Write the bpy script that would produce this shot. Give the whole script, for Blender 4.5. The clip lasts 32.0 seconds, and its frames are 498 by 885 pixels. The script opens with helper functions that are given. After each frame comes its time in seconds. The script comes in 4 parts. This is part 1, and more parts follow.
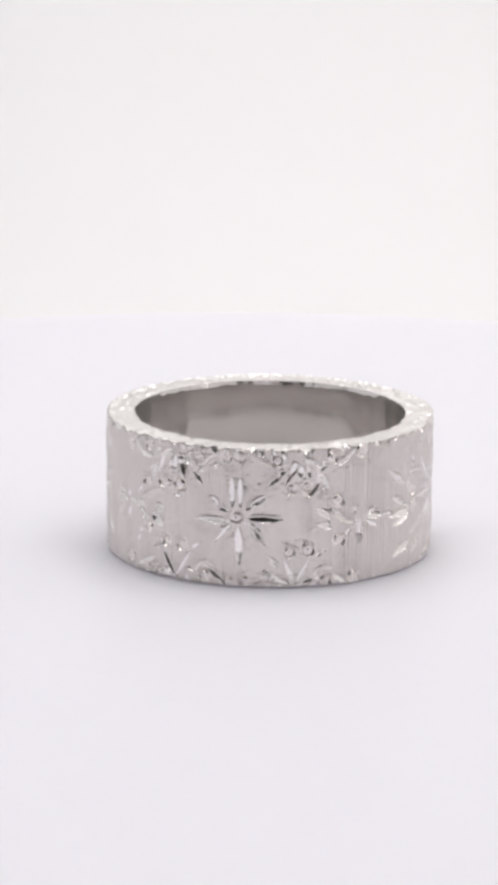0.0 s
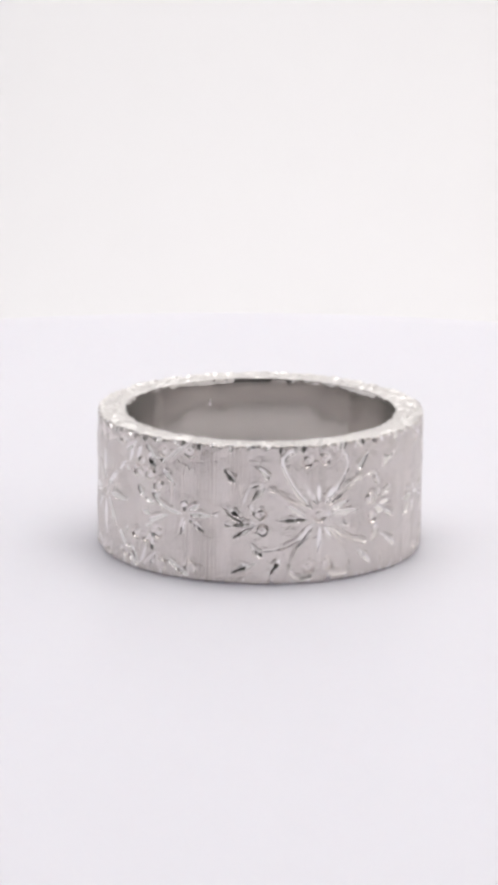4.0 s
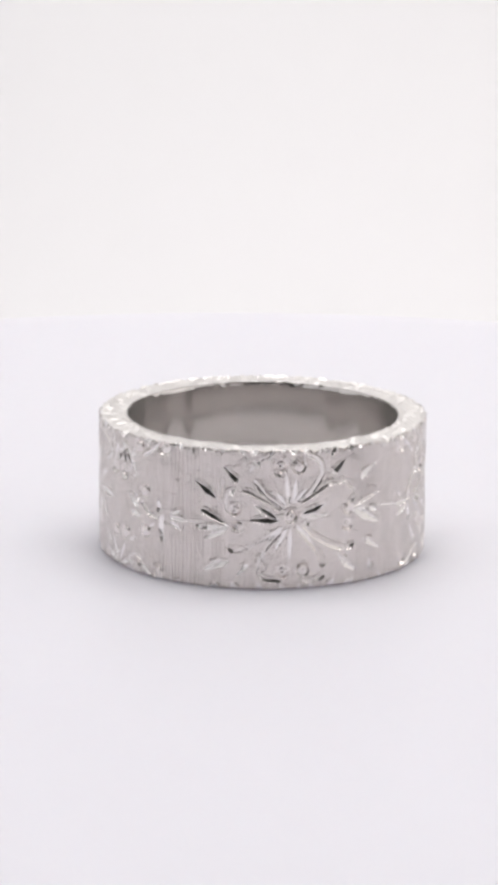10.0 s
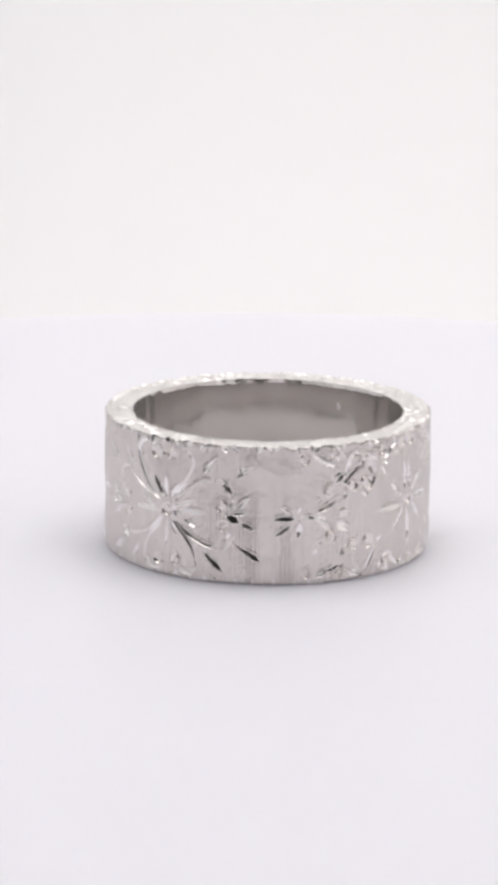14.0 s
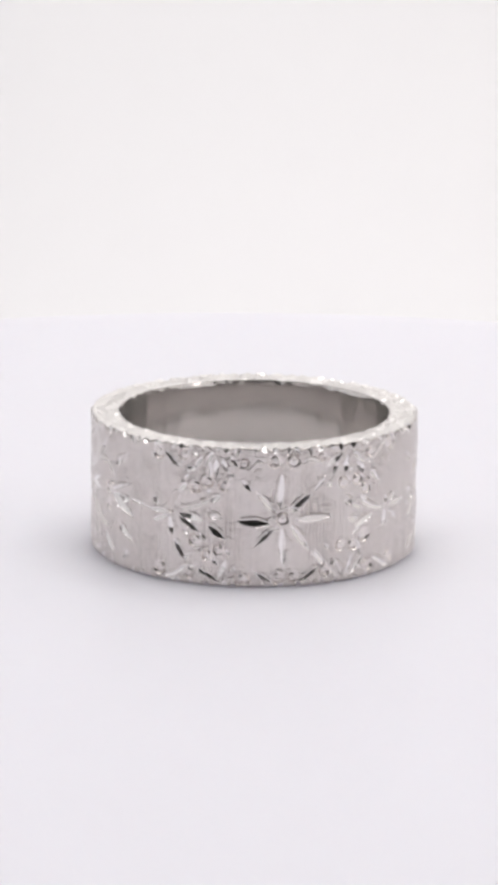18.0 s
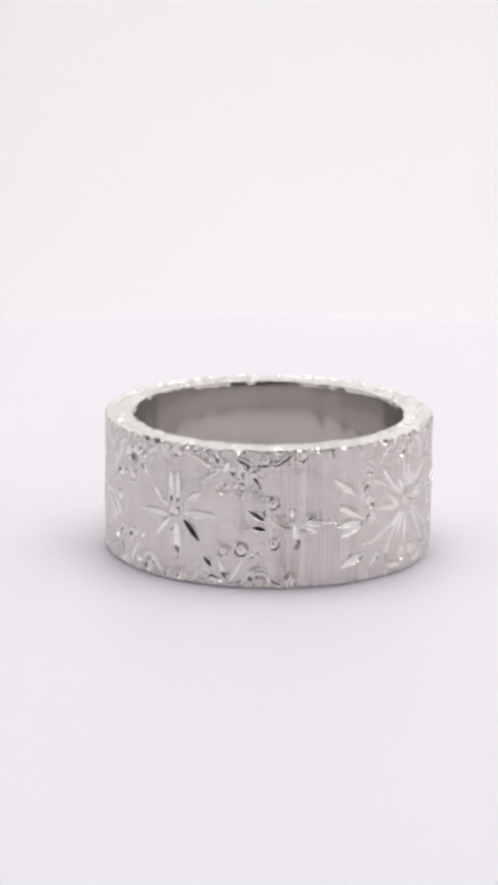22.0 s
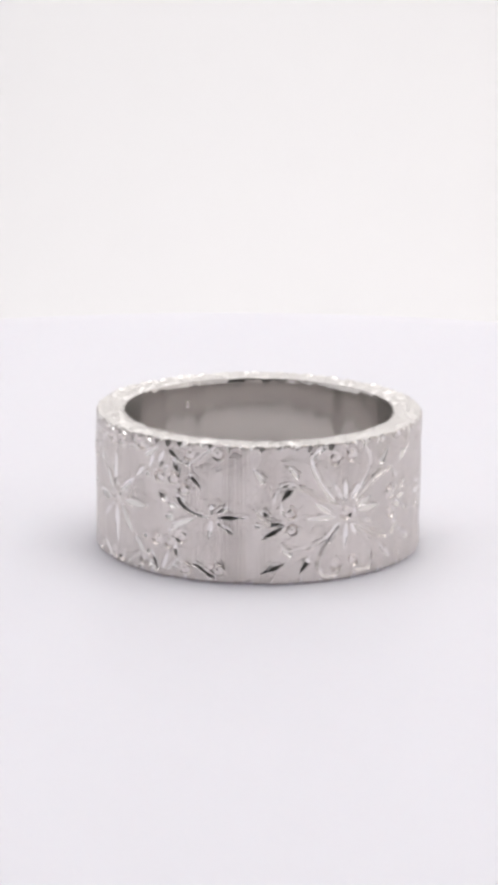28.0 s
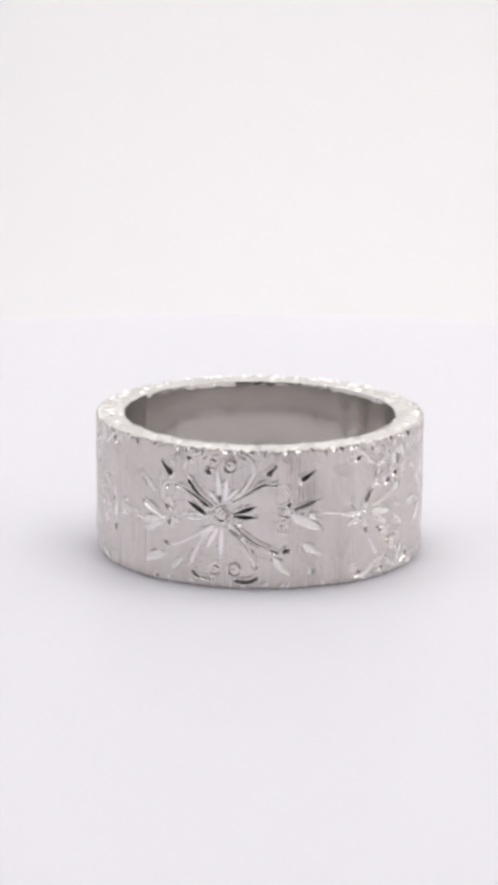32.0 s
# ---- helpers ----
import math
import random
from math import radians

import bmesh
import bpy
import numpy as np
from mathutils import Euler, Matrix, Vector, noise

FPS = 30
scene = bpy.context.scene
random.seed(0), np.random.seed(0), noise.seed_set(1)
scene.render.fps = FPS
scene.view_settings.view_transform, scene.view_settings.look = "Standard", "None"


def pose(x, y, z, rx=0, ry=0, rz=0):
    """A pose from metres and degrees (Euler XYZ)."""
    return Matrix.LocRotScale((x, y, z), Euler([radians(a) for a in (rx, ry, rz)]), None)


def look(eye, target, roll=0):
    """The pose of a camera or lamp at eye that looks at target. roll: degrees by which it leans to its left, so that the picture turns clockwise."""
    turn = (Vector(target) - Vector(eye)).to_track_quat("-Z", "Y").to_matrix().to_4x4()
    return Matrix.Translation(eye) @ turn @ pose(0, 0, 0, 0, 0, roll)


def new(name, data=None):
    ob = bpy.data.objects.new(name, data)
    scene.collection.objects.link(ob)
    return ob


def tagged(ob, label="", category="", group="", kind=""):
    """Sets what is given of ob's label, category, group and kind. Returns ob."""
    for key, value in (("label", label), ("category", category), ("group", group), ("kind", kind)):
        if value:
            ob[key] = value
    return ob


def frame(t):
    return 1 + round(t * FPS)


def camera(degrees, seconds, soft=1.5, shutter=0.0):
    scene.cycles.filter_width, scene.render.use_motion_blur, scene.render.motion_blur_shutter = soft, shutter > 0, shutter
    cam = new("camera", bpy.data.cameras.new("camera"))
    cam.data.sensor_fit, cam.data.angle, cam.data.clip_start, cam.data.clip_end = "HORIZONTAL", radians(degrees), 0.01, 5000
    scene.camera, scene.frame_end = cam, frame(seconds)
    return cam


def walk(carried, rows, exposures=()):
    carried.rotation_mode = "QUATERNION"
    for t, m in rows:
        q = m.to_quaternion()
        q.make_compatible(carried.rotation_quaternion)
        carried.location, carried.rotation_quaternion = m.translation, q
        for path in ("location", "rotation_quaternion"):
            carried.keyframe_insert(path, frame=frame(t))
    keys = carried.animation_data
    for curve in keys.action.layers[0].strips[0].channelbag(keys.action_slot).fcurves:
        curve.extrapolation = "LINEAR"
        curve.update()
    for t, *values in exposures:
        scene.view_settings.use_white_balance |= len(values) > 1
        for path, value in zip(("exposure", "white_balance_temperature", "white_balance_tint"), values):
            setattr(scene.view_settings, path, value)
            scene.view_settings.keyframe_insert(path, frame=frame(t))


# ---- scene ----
# ---- the camera: a phone on a stand, close in front of a small turntable ----
cam = camera(10.08, 32.0, soft=5.2)
EYE = Vector((-0.00086, -0.1786, 0.0514))
TILT = radians(14.06)
VIEW = look(EYE, EYE + Vector((0, math.cos(TILT), -math.sin(TILT))), 0.53)
walk(cam, [(0.0, VIEW), (32.0, VIEW)])

# ---- world and lights: a small white photo box with a lit top and an open, unlit front ----
world = bpy.data.worlds.new("world")
scene.world = world
world.use_nodes = True
world.node_tree.nodes["Background"].inputs[0].default_value = (0.5, 0.52, 0.56, 1)
world.node_tree.nodes["Background"].inputs[1].default_value = 0.02
scene.view_settings.exposure = -0.55


def area_lamp(name, place, target, wide, deep, watts, colour):
    data = bpy.data.lights.new(name, "AREA")
    data.shape, data.size, data.size_y, data.energy, data.color = "RECTANGLE", wide, deep, watts, colour
    ob = new(name, data)
    ob.matrix_world = look(place, target)
    return ob


area_lamp("top_light", (0.028, -0.045, 0.418), (0.028, -0.045, 0), 0.46, 0.50, 2.85, (1.0, 0.985, 0.975))


# ---- materials ----
def material(name):
    m = bpy.data.materials.new(name)
    m.use_nodes = True
    return m, m.node_tree, m.node_tree.nodes["Principled BSDF"]


def add(tree, kind, inputs=None, operation="", axis=""):
    n = tree.nodes.new(kind)
    for k, v in (inputs or {}).items():
        if isinstance(v, bpy.types.NodeSocket):
            tree.links.new(v, n.inputs[k])
        else:
            n.inputs[k].default_value = v
    if operation:
        n.operation = operation
    if axis:
        n.direction_type, n.axis = "RADIAL", axis
    return n


def mix(tree, fac, a, b):
    n = tree.nodes.new("ShaderNodeMix")
    n.data_type = "RGBA"
    for k, v in ((0, fac), (6, a), (7, b)):
        if isinstance(v, bpy.types.NodeSocket):
            tree.links.new(v, n.inputs[k])
        else:
            n.inputs[k].default_value = v
    return n.outputs[2]


def spread(tree, value, low, high, to_low, to_high):
    return add(tree, "ShaderNodeMapRange", {0: value, 1: low, 2: high, 3: to_low, 4: to_high}).outputs[0]


def plain(name, colour, rough, scale, relief, vary=0.04, gloss=0.5):
    """A matt or semi-matt sheet with faint mottling at two scales and a fine relief."""
    m, t, b = material(name)
    co = add(t, "ShaderNodeTexCoord").outputs["Object"]
    big = add(t, "ShaderNodeTexNoise", {"Vector": co, "Scale": scale, "Detail": 4.0}).outputs["Fac"]
    fine = add(t, "ShaderNodeTexNoise", {"Vector": co, "Scale": scale * 40, "Detail": 3.0}).outputs["Fac"]
    dark = tuple(c * (1 - vary) for c in colour)
    t.links.new(mix(t, big, (*dark, 1), (*colour, 1)), b.inputs["Base Color"])
    t.links.new(spread(t, fine, 0.3, 0.7, rough * 0.92, min(1, rough * 1.08)), b.inputs["Roughness"])
    b.inputs["Specular IOR Level"].default_value = gloss
    bump = add(t, "ShaderNodeBump", {"Height": fine, "Strength": 0.3, "Distance": relief})
    t.links.new(bump.outputs[0], b.inputs["Normal"])
    return m


def silver(name, rough, colour=(0.80, 0.775, 0.76), lines=0.0, turn=0.0, grain=0.0, lumps=0.0, along=40.0, across=62.0, streaks=0.0):
    """Rhodium-bright silver: lines is the depth of upright brush strokes, grain a fine speckle, lumps a hand-worked unevenness, in metres."""
    m, t, b = material(name)
    b.inputs["Metallic"].default_value = 1.0
    co = add(t, "ShaderNodeTexCoord").outputs["Object"]
    sep = add(t, "ShaderNodeSeparateXYZ", {0: co})
    angle = add(t, "ShaderNodeMath", {0: sep.outputs[1], 1: sep.outputs[0]}, operation="ARCTAN2").outputs[0]
    flat = add(t, "ShaderNodeCombineXYZ", {0: angle, 1: sep.outputs[2]}).outputs[0]
    strokes = add(t, "ShaderNodeMapping", {"Vector": flat, "Scale": (across, along * 3.0, 1.0)}).outputs[0]
    fine = add(t, "ShaderNodeTexNoise", {"Vector": strokes, "Scale": 1.0, "Detail": 6.0, "Roughness": 0.7}).outputs["Fac"]
    blotch = add(t, "ShaderNodeTexNoise", {"Vector": co, "Scale": 420.0, "Detail": 4.0}).outputs["Fac"]
    speck = add(t, "ShaderNodeTexNoise", {"Vector": co, "Scale": 9000.0, "Detail": 3.0}).outputs["Fac"]
    uneven = add(t, "ShaderNodeTexNoise", {"Vector": co, "Scale": 2300.0, "Detail": 3.0}).outputs["Fac"]
    dull, worn = tuple(c * 0.9 for c in colour), tuple(c * (1 - streaks) for c in colour)
    base = mix(t, blotch, (*dull, 1), (*colour, 1))
    if streaks:
        coarse = add(t, "ShaderNodeMapping", {"Vector": flat, "Scale": (across * 0.55, along * 4.0, 1.0)}).outputs[0]
        streak = add(t, "ShaderNodeTexNoise", {"Vector": coarse, "Scale": 1.0, "Detail": 5.0, "Roughness": 0.75}).outputs["Fac"]
        base = mix(t, spread(t, streak, 0.36, 0.60, 1.0, 0.0), base, (*worn, 1))
    t.links.new(base, b.inputs["Base Color"])
    both = add(t, "ShaderNodeMath", {0: fine, 1: blotch}, operation="MULTIPLY").outputs[0]
    t.links.new(spread(t, both, 0.1, 0.45, rough * 0.8, rough * 1.2), b.inputs["Roughness"])
    if turn:
        b.inputs["Anisotropic"].default_value = turn
        tangent = add(t, "ShaderNodeTangent", axis="Z")
        t.links.new(tangent.outputs[0], b.inputs["Tangent"])
    normal = None
    for height, depth in ((uneven, lumps), (fine, lines), (speck, grain)):
        if depth:
            bump = add(t, "ShaderNodeBump", {"Height": height, "Strength": 1.0, "Distance": depth})
            if normal:
                t.links.new(normal, bump.inputs["Normal"])
            normal = bump.outputs[0]
    if normal:
        t.links.new(normal, b.inputs["Normal"])
    return m


M_SATIN = silver("brushed_silver", 0.24, colour=(0.775, 0.729, 0.700), lines=6.5e-5, turn=0.3, grain=1.4e-5, lumps=4.2e-5, streaks=0.13)
M_CUT = silver("bright_cut_silver", 0.16, colour=(0.95, 0.925, 0.91), grain=4e-7, lumps=2.5e-5)
M_BEAD = silver("burnished_silver", 0.26, colour=(0.83, 0.785, 0.76), lumps=2e-5)
M_SCROLL = silver("scraped_silver", 0.24, colour=(0.86, 0.825, 0.80), lumps=2e-5)
M_RIM = silver("hammered_silver", 0.47, colour=(0.735, 0.712, 0.692), grain=1.2e-5, lumps=5.5e-5)
M_INNER = silver("polished_silver", 0.07, colour=(0.775, 0.745, 0.72), lines=2e-6, along=420.0, across=2.5, streaks=0.08)
M_INNER.node_tree.nodes["Principled BSDF"].inputs["Metallic"].default_value = 0.86
M_PLATTER = plain("satin_white_plastic", (0.744, 0.733, 0.780), 0.45, 30, 3e-6, 0.02, 0.22)
shine = M_PLATTER.node_tree.nodes["Principled BSDF"]
shine.inputs["Subsurface Weight"].default_value = 0.7
shine.inputs["Subsurface Radius"].default_value = (1.0, 0.95, 0.95)
shine.inputs["Subsurface Scale"].default_value = 0.007
M_PAPER = plain("white_backdrop_paper", (0.850, 0.840, 0.848), 0.9, 8, 2e-5, 0.03, 0.1)
M_BOX = plain("white_box_lining", (0.74, 0.74, 0.75), 0.85, 6, 2e-5, 0.03, 0.1)
# unseen right side, whitened as a reflector to brighten the ring's right
M_SIDE = plain("white_bounce_lining", (0.93, 0.915, 0.90), 0.9, 6, 2e-5, 0.06, 0.1)
# unseen left side and flap; the tone sets how much fill they bounce
M_WEST = plain("west_bounce_lining", (0.83, 0.832, 0.845), 0.85, 6, 2e-5, 0.03, 0.1)
M_TABLE = plain("white_laminate", (0.78, 0.77, 0.79), 0.5, 6, 1e-5, 0.03, 0.3)
M_ROOM = plain("dim_room_paint", (0.24, 0.225, 0.22), 0.9, 3, 2e-5, 0.1, 0.1)
M_RUBBER = plain("grey_plastic", (0.3, 0.3, 0.31), 0.6, 60, 1e-5, 0.05, 0.3)


# ---- mesh helpers ----
def part(name, bm, mat, parent=None, label=""):
    me = bpy.data.meshes.new(name)
    bm.to_mesh(me)
    bm.free()
    me.materials.append(mat)
    ob = new(name, me)
    if parent:
        ob.parent = parent
    if label:
        ob["label"] = label
    return ob


def sheet(name, verts, faces, mat, parent=None, label="", smooth=True):
    me = bpy.data.meshes.new(name)
    verts = np.ascontiguousarray(verts, np.float32)
    faces = np.ascontiguousarray(faces, np.int32)
    me.vertices.add(len(verts))
    me.vertices.foreach_set("co", verts.ravel())
    me.loops.add(faces.size)
    me.loops.foreach_set("vertex_index", faces.ravel())
    me.polygons.add(len(faces))
    me.polygons.foreach_set("loop_start", np.arange(0, faces.size, 4, dtype=np.int32))
    me.update(calc_edges=True)
    me.shade_smooth() if smooth else me.shade_flat()
    me.materials.append(mat)
    ob = new(name, me)
    if parent:
        ob.parent = parent
    if label:
        ob["label"] = label
    return ob


def box(lo, hi, edge=0.0):
    bm = bmesh.new()
    bmesh.ops.create_cube(bm, size=1)
    for v in bm.verts:
        v.co = Vector([(a + b) / 2 + c * (b - a) for a, b, c in zip(lo, hi, v.co)])
    if edge:
        bmesh.ops.bevel(bm, geom=bm.edges[:], offset=edge, segments=2, affect="EDGES", profile=0.5)
    return bm


def lathe(profile, steps):
    """A closed solid of revolution about z from (radius, height) pairs."""
    bm = bmesh.new()
    rings = []
    for r, z in profile:
        if r == 0:
            rings.append([bm.verts.new((0, 0, z))] * steps)
        else:
            rings.append([bm.verts.new((r * math.cos(2 * math.pi * i / steps), r * math.sin(2 * math.pi * i / steps), z)) for i in range(steps)])
    for a, b in zip(rings, rings[1:]):
        for i in range(steps):
            j = (i + 1) % steps
            loop = []
            for v in (a[i], a[j], b[j], b[i]):
                if v not in loop:
                    loop.append(v)
            if len(loop) > 2:
                bm.faces.new(loop)
    bmesh.ops.recalc_face_normals(bm, faces=bm.faces[:])
    for f in bm.faces:
        f.smooth = True
    return bm


# ---- the photo box and the dark room in front of it ----
BOX_W, BOX_BACK, BOX_FRONT, BOX_TOP, TABLE_Z = 0.30, 0.26, -0.13, 0.43, -0.034


def structure(name, bm, mat, label, category):
    return tagged(part(name, bm, mat), label, category, kind="structure")


structure("floor", box((-1.2, -1.4, TABLE_Z - 0.03), (1.2, 0.5, TABLE_Z)), M_TABLE, "white laminate tabletop under the photo box", "table top")
structure("wall_back", box((-BOX_W, BOX_BACK + 0.012, TABLE_Z), (BOX_W, BOX_BACK + 0.02, BOX_TOP)), M_BOX, "pale grey lining of the photo box back", "wall")


def sweep():
    """White paper that lies on the table and curves up the back of the box."""
    bend, front = 0.11, BOX_FRONT
    line = [(front, 0.0), (0.0, 0.0)]
    line += [(BOX_BACK - bend + bend * math.sin(k), bend - bend * math.cos(k)) for k in np.linspace(0, math.pi / 2, 24)]
    line += [(BOX_BACK, 0.25), (BOX_BACK, BOX_TOP - TABLE_Z - 0.012)]
    bm = bmesh.new()
    rows = []
    for i, (y, z) in enumerate(line):
        a, b = line[max(0, i - 1)], line[min(len(line) - 1, i + 1)]
        n = Vector((0, a[1] - b[1], b[0] - a[0])).normalized() * 0.0006
        up = [bm.verts.new((x, y, TABLE_Z + 0.0008 + z)) for x in (0.01 - BOX_W, BOX_W - 0.01)]
        down = [bm.verts.new((x, y - n.y, TABLE_Z + 0.0008 + z - n.z)) for x in (BOX_W - 0.01, 0.01 - BOX_W)]
        rows.append(up + down)
    for a, b in zip(rows, rows[1:]):
        for i in range(4):
            bm.faces.new((a[i], a[(i + 1) % 4], b[(i + 1) % 4], b[i])).smooth = i in (0, 2)
    bm.faces.new(rows[0])
    bm.faces.new(rows[-1][::-1])
    bmesh.ops.recalc_face_normals(bm, faces=bm.faces[:])
    return bm


structure("backdrop", sweep(), M_PAPER, "white paper sweep curving up behind the turntable", "backdrop")
# three unseen flaps, added to bounce light and narrow the dark front opening
structure("bounce_flap_east", box((0.075, BOX_FRONT - 0.01, TABLE_Z), (BOX_W + 0.01, BOX_FRONT, BOX_TOP - 0.03)), M_PAPER, "unseen white flap added to bounce light onto the ring's right", "wall")
structure("bounce_flap_west", box((-BOX_W - 0.01, BOX_FRONT - 0.01, TABLE_Z), (-0.10, BOX_FRONT, BOX_TOP - 0.03)), M_WEST, "unseen pale grey flap added to narrow the dark front opening", "wall")
structure("bounce_flap_top", box((-0.10, BOX_FRONT - 0.01, 0.20), (0.075, BOX_FRONT, BOX_TOP - 0.03)), M_PAPER, "unseen white flap added to bounce light from the upper front", "wall")
structure("wall_west", box((-BOX_W - 0.01, BOX_FRONT, TABLE_Z), (-BOX_W, BOX_BACK + 0.01, BOX_TOP)), M_WEST, "unseen pale grey box side, toned to set fill from the left", "wall")
structure("wall_east", box((BOX_W, BOX_FRONT, TABLE_Z), (BOX_W + 0.01, BOX_BACK + 0.01, BOX_TOP)), M_SIDE, "unseen white box side, whitened to bounce light from the right", "wall")
structure("ceiling", box((-BOX_W - 0.01, BOX_FRONT - 0.18, BOX_TOP), (BOX_W + 0.01, BOX_BACK + 0.01, BOX_TOP + 0.01)), M_BOX, "pale grey lit canopy over the photo box", "ceiling")
structure("wall_room_front", box((-1.2, -1.42, TABLE_Z), (1.2, -1.4, 1.6)), M_ROOM, "plain grey-brown wall of the unlit room", "wall")
structure("wall_room_west", box((-1.22, -1.42, TABLE_Z), (-1.2, 0.52, 1.6)), M_ROOM, "plain grey-brown wall of the unlit room", "wall")
structure("wall_room_east", box((1.2, -1.42, TABLE_Z), (1.22, 0.52, 1.6)), M_ROOM, "plain grey-brown wall of the unlit room", "wall")
structure("wall_room_back", box((-1.2, 0.5, TABLE_Z), (1.2, 0.52, 1.6)), M_ROOM, "plain grey-brown wall of the unlit room", "wall")
structure("ceiling_room", box((-1.22, -1.42, 1.6), (1.22, 0.52, 1.62)), M_ROOM, "plain grey-brown ceiling of the unlit room", "ceiling")

# ---- the turntable ----
PLATTER = 0.077
turntable = tagged(new("turntable"), "round white plastic turntable carrying the silver ring", "turntable")
turntable.location = (0, 0, TABLE_Z + 0.0008)
part("base", lathe([(0, 0), (0.056, 0), (0.058, 0.002), (0.058, 0.020), (0.055, 0.023), (0, 0.023)], 128), M_RUBBER, turntable, "grey plastic drive base")
E_ = 0.0015
curve = [(PLATTER - E_ + E_ * math.sin(a), -E_ + E_ * math.cos(a)) for a in np.linspace(0, math.pi / 2, 7)]
platter = part("platter", lathe([(0, 0)] + [(r, 0.0) for r in np.linspace(0.01, PLATTER - E_ - 0.003, 8)] + curve + [(PLATTER, -0.008), (PLATTER - 0.003, -0.010), (0, -0.010)], 256), M_PLATTER, turntable, "glossy white platter")
platter.location = (0, 0, -TABLE_Z - 0.0008)

# ---- the ring: a wide band, engraved all round ----
R_OUT, R_IN, TALL = 10.58, 8.78, 8.92          # millimetres
NU, NV = 2640, 352
Z_LOW, Z_HIGH = 0.0, TALL
rng = np.random.default_rng(7)

ring = tagged(new("ring"), "wide engraved silver band ring lying on a white turntable", "ring")

# height of the outer face over the plain cylinder, and which cut each spot belongs to
su = np.arange(NU) * (2 * math.pi * R_OUT / NU)
zv = np.linspace(Z_LOW, Z_HIGH, NV)
height = np.zeros((NU, NV))
owner = np.zeros((NU, NV), np.int32)
cuts = [None]                                  # (name, motif) of each cut
motifs = []                                    # name of each motif
DU, DV = su[1], zv[1]


def patch(lo_s, hi_s, lo_z, hi_z):
    """The grid's indices and local coordinates inside a small window."""
    i = np.arange(math.floor(lo_s / DU), math.ceil(hi_s / DU) + 1)
    j0, j1 = max(0, math.floor(lo_z / DV)), min(NV - 1, math.ceil(hi_z / DV))
    if j1 <= j0:
        return None
    j = np.arange(j0, j1 + 1)
    return np.ix_(i % NU, j), (i * DU)[:, None], zv[j][None, :]


burr = np.zeros((NU, NV))                      # metal pushed up beside the cuts


def lay(idx, inside, value, name, motif, away, push=0.028):
    cuts.append((name, motif))
    burr[idx] = np.maximum(burr[idx], push * np.clip(1 - np.abs(away - 0.05) / 0.13, 0, 1))
    h, o = height[idx], owner[idx]
    height[idx] = np.where(inside, np.minimum(h, value) if name != "bead" else value, h)
    owner[idx] = np.where(inside, len(cuts) - 1, o)


def petal(motif, s0, z0, s1, z1, width, lean=0.0, slope=0.42, bend=0.0, name="petal", belly=0.42):
    """A graver's cut from one point to another, lens-shaped, with two walls; lean shifts its keel to one side."""
    n = 26
    t = np.linspace(0, 1, n)
    ds, dz = s1 - s0, z1 - z0
    lean = math.copysign(1.0, ds) * lean        # above zero the broad wall looks upward
    ls = s0 + ds * t - dz * bend * 4 * t * (1 - t)
    lz = z0 + dz * t + ds * bend * 4 * t * (1 - t)
    half = width / 2 * np.sin(math.pi * t ** (math.log(0.5) / math.log(belly))) ** 0.85
    if name == "dart":                         # stabbed: a sharp tip and a blunt, deep end
        half = width / 2 * np.minimum(t / belly, (1 - t) / (1 - belly)) ** 0.8
    stroke(motif, ls, lz, half, lean, slope, name)


def stroke(motif, ls, lz, half, lean, slope, name):
    half = half * (1 + 0.05 * np.sin(rng.uniform(8, 20) * np.linspace(0, 1, len(half)) + rng.uniform(0, 6.28)))   # unsteady cutting
    m = half.max() + 0.2
    got = patch(ls.min() - m, ls.max() + m, lz.min() - m, lz.max() + m)
    if got is None:
        return
    idx, S, Z = got
    best = np.full((S.shape[0], Z.shape[1]), 1e9)
    side, wide = np.zeros_like(best), np.zeros_like(best)
    for k in range(len(ls) - 1):
        es, ez = ls[k + 1] - ls[k], lz[k + 1] - lz[k]
        q = max(es * es + ez * ez, 1e-12)
        f = np.clip(((S - ls[k]) * es + (Z - lz[k]) * ez) / q, 0, 1)
        px, pz = S - ls[k] - f * es, Z - lz[k] - f * ez
        d = np.hypot(px, pz)
        near = d < best
        best = np.where(near, d, best)
        side = np.where(near, np.sign(es * pz - ez * px) * d, side)
        wide = np.where(near, half[k] + f * (half[k + 1] - half[k]), wide)
    keel = lean * wide
    a = np.where(side > keel, (wide - side) / np.maximum(wide - keel, 1e-6), (wide + side) / np.maximum(wide + keel, 1e-6))
    a = np.clip(a, 0, 1)
    hollow = a * (1.35 - 0.35 * a)              # the walls are a little hollow, as a round graver leaves them
    lay(idx, (best < wide), -hollow * wide * slope, name, motif, best - wide, 0.037 * np.clip(wide / 0.2, 0, 1))


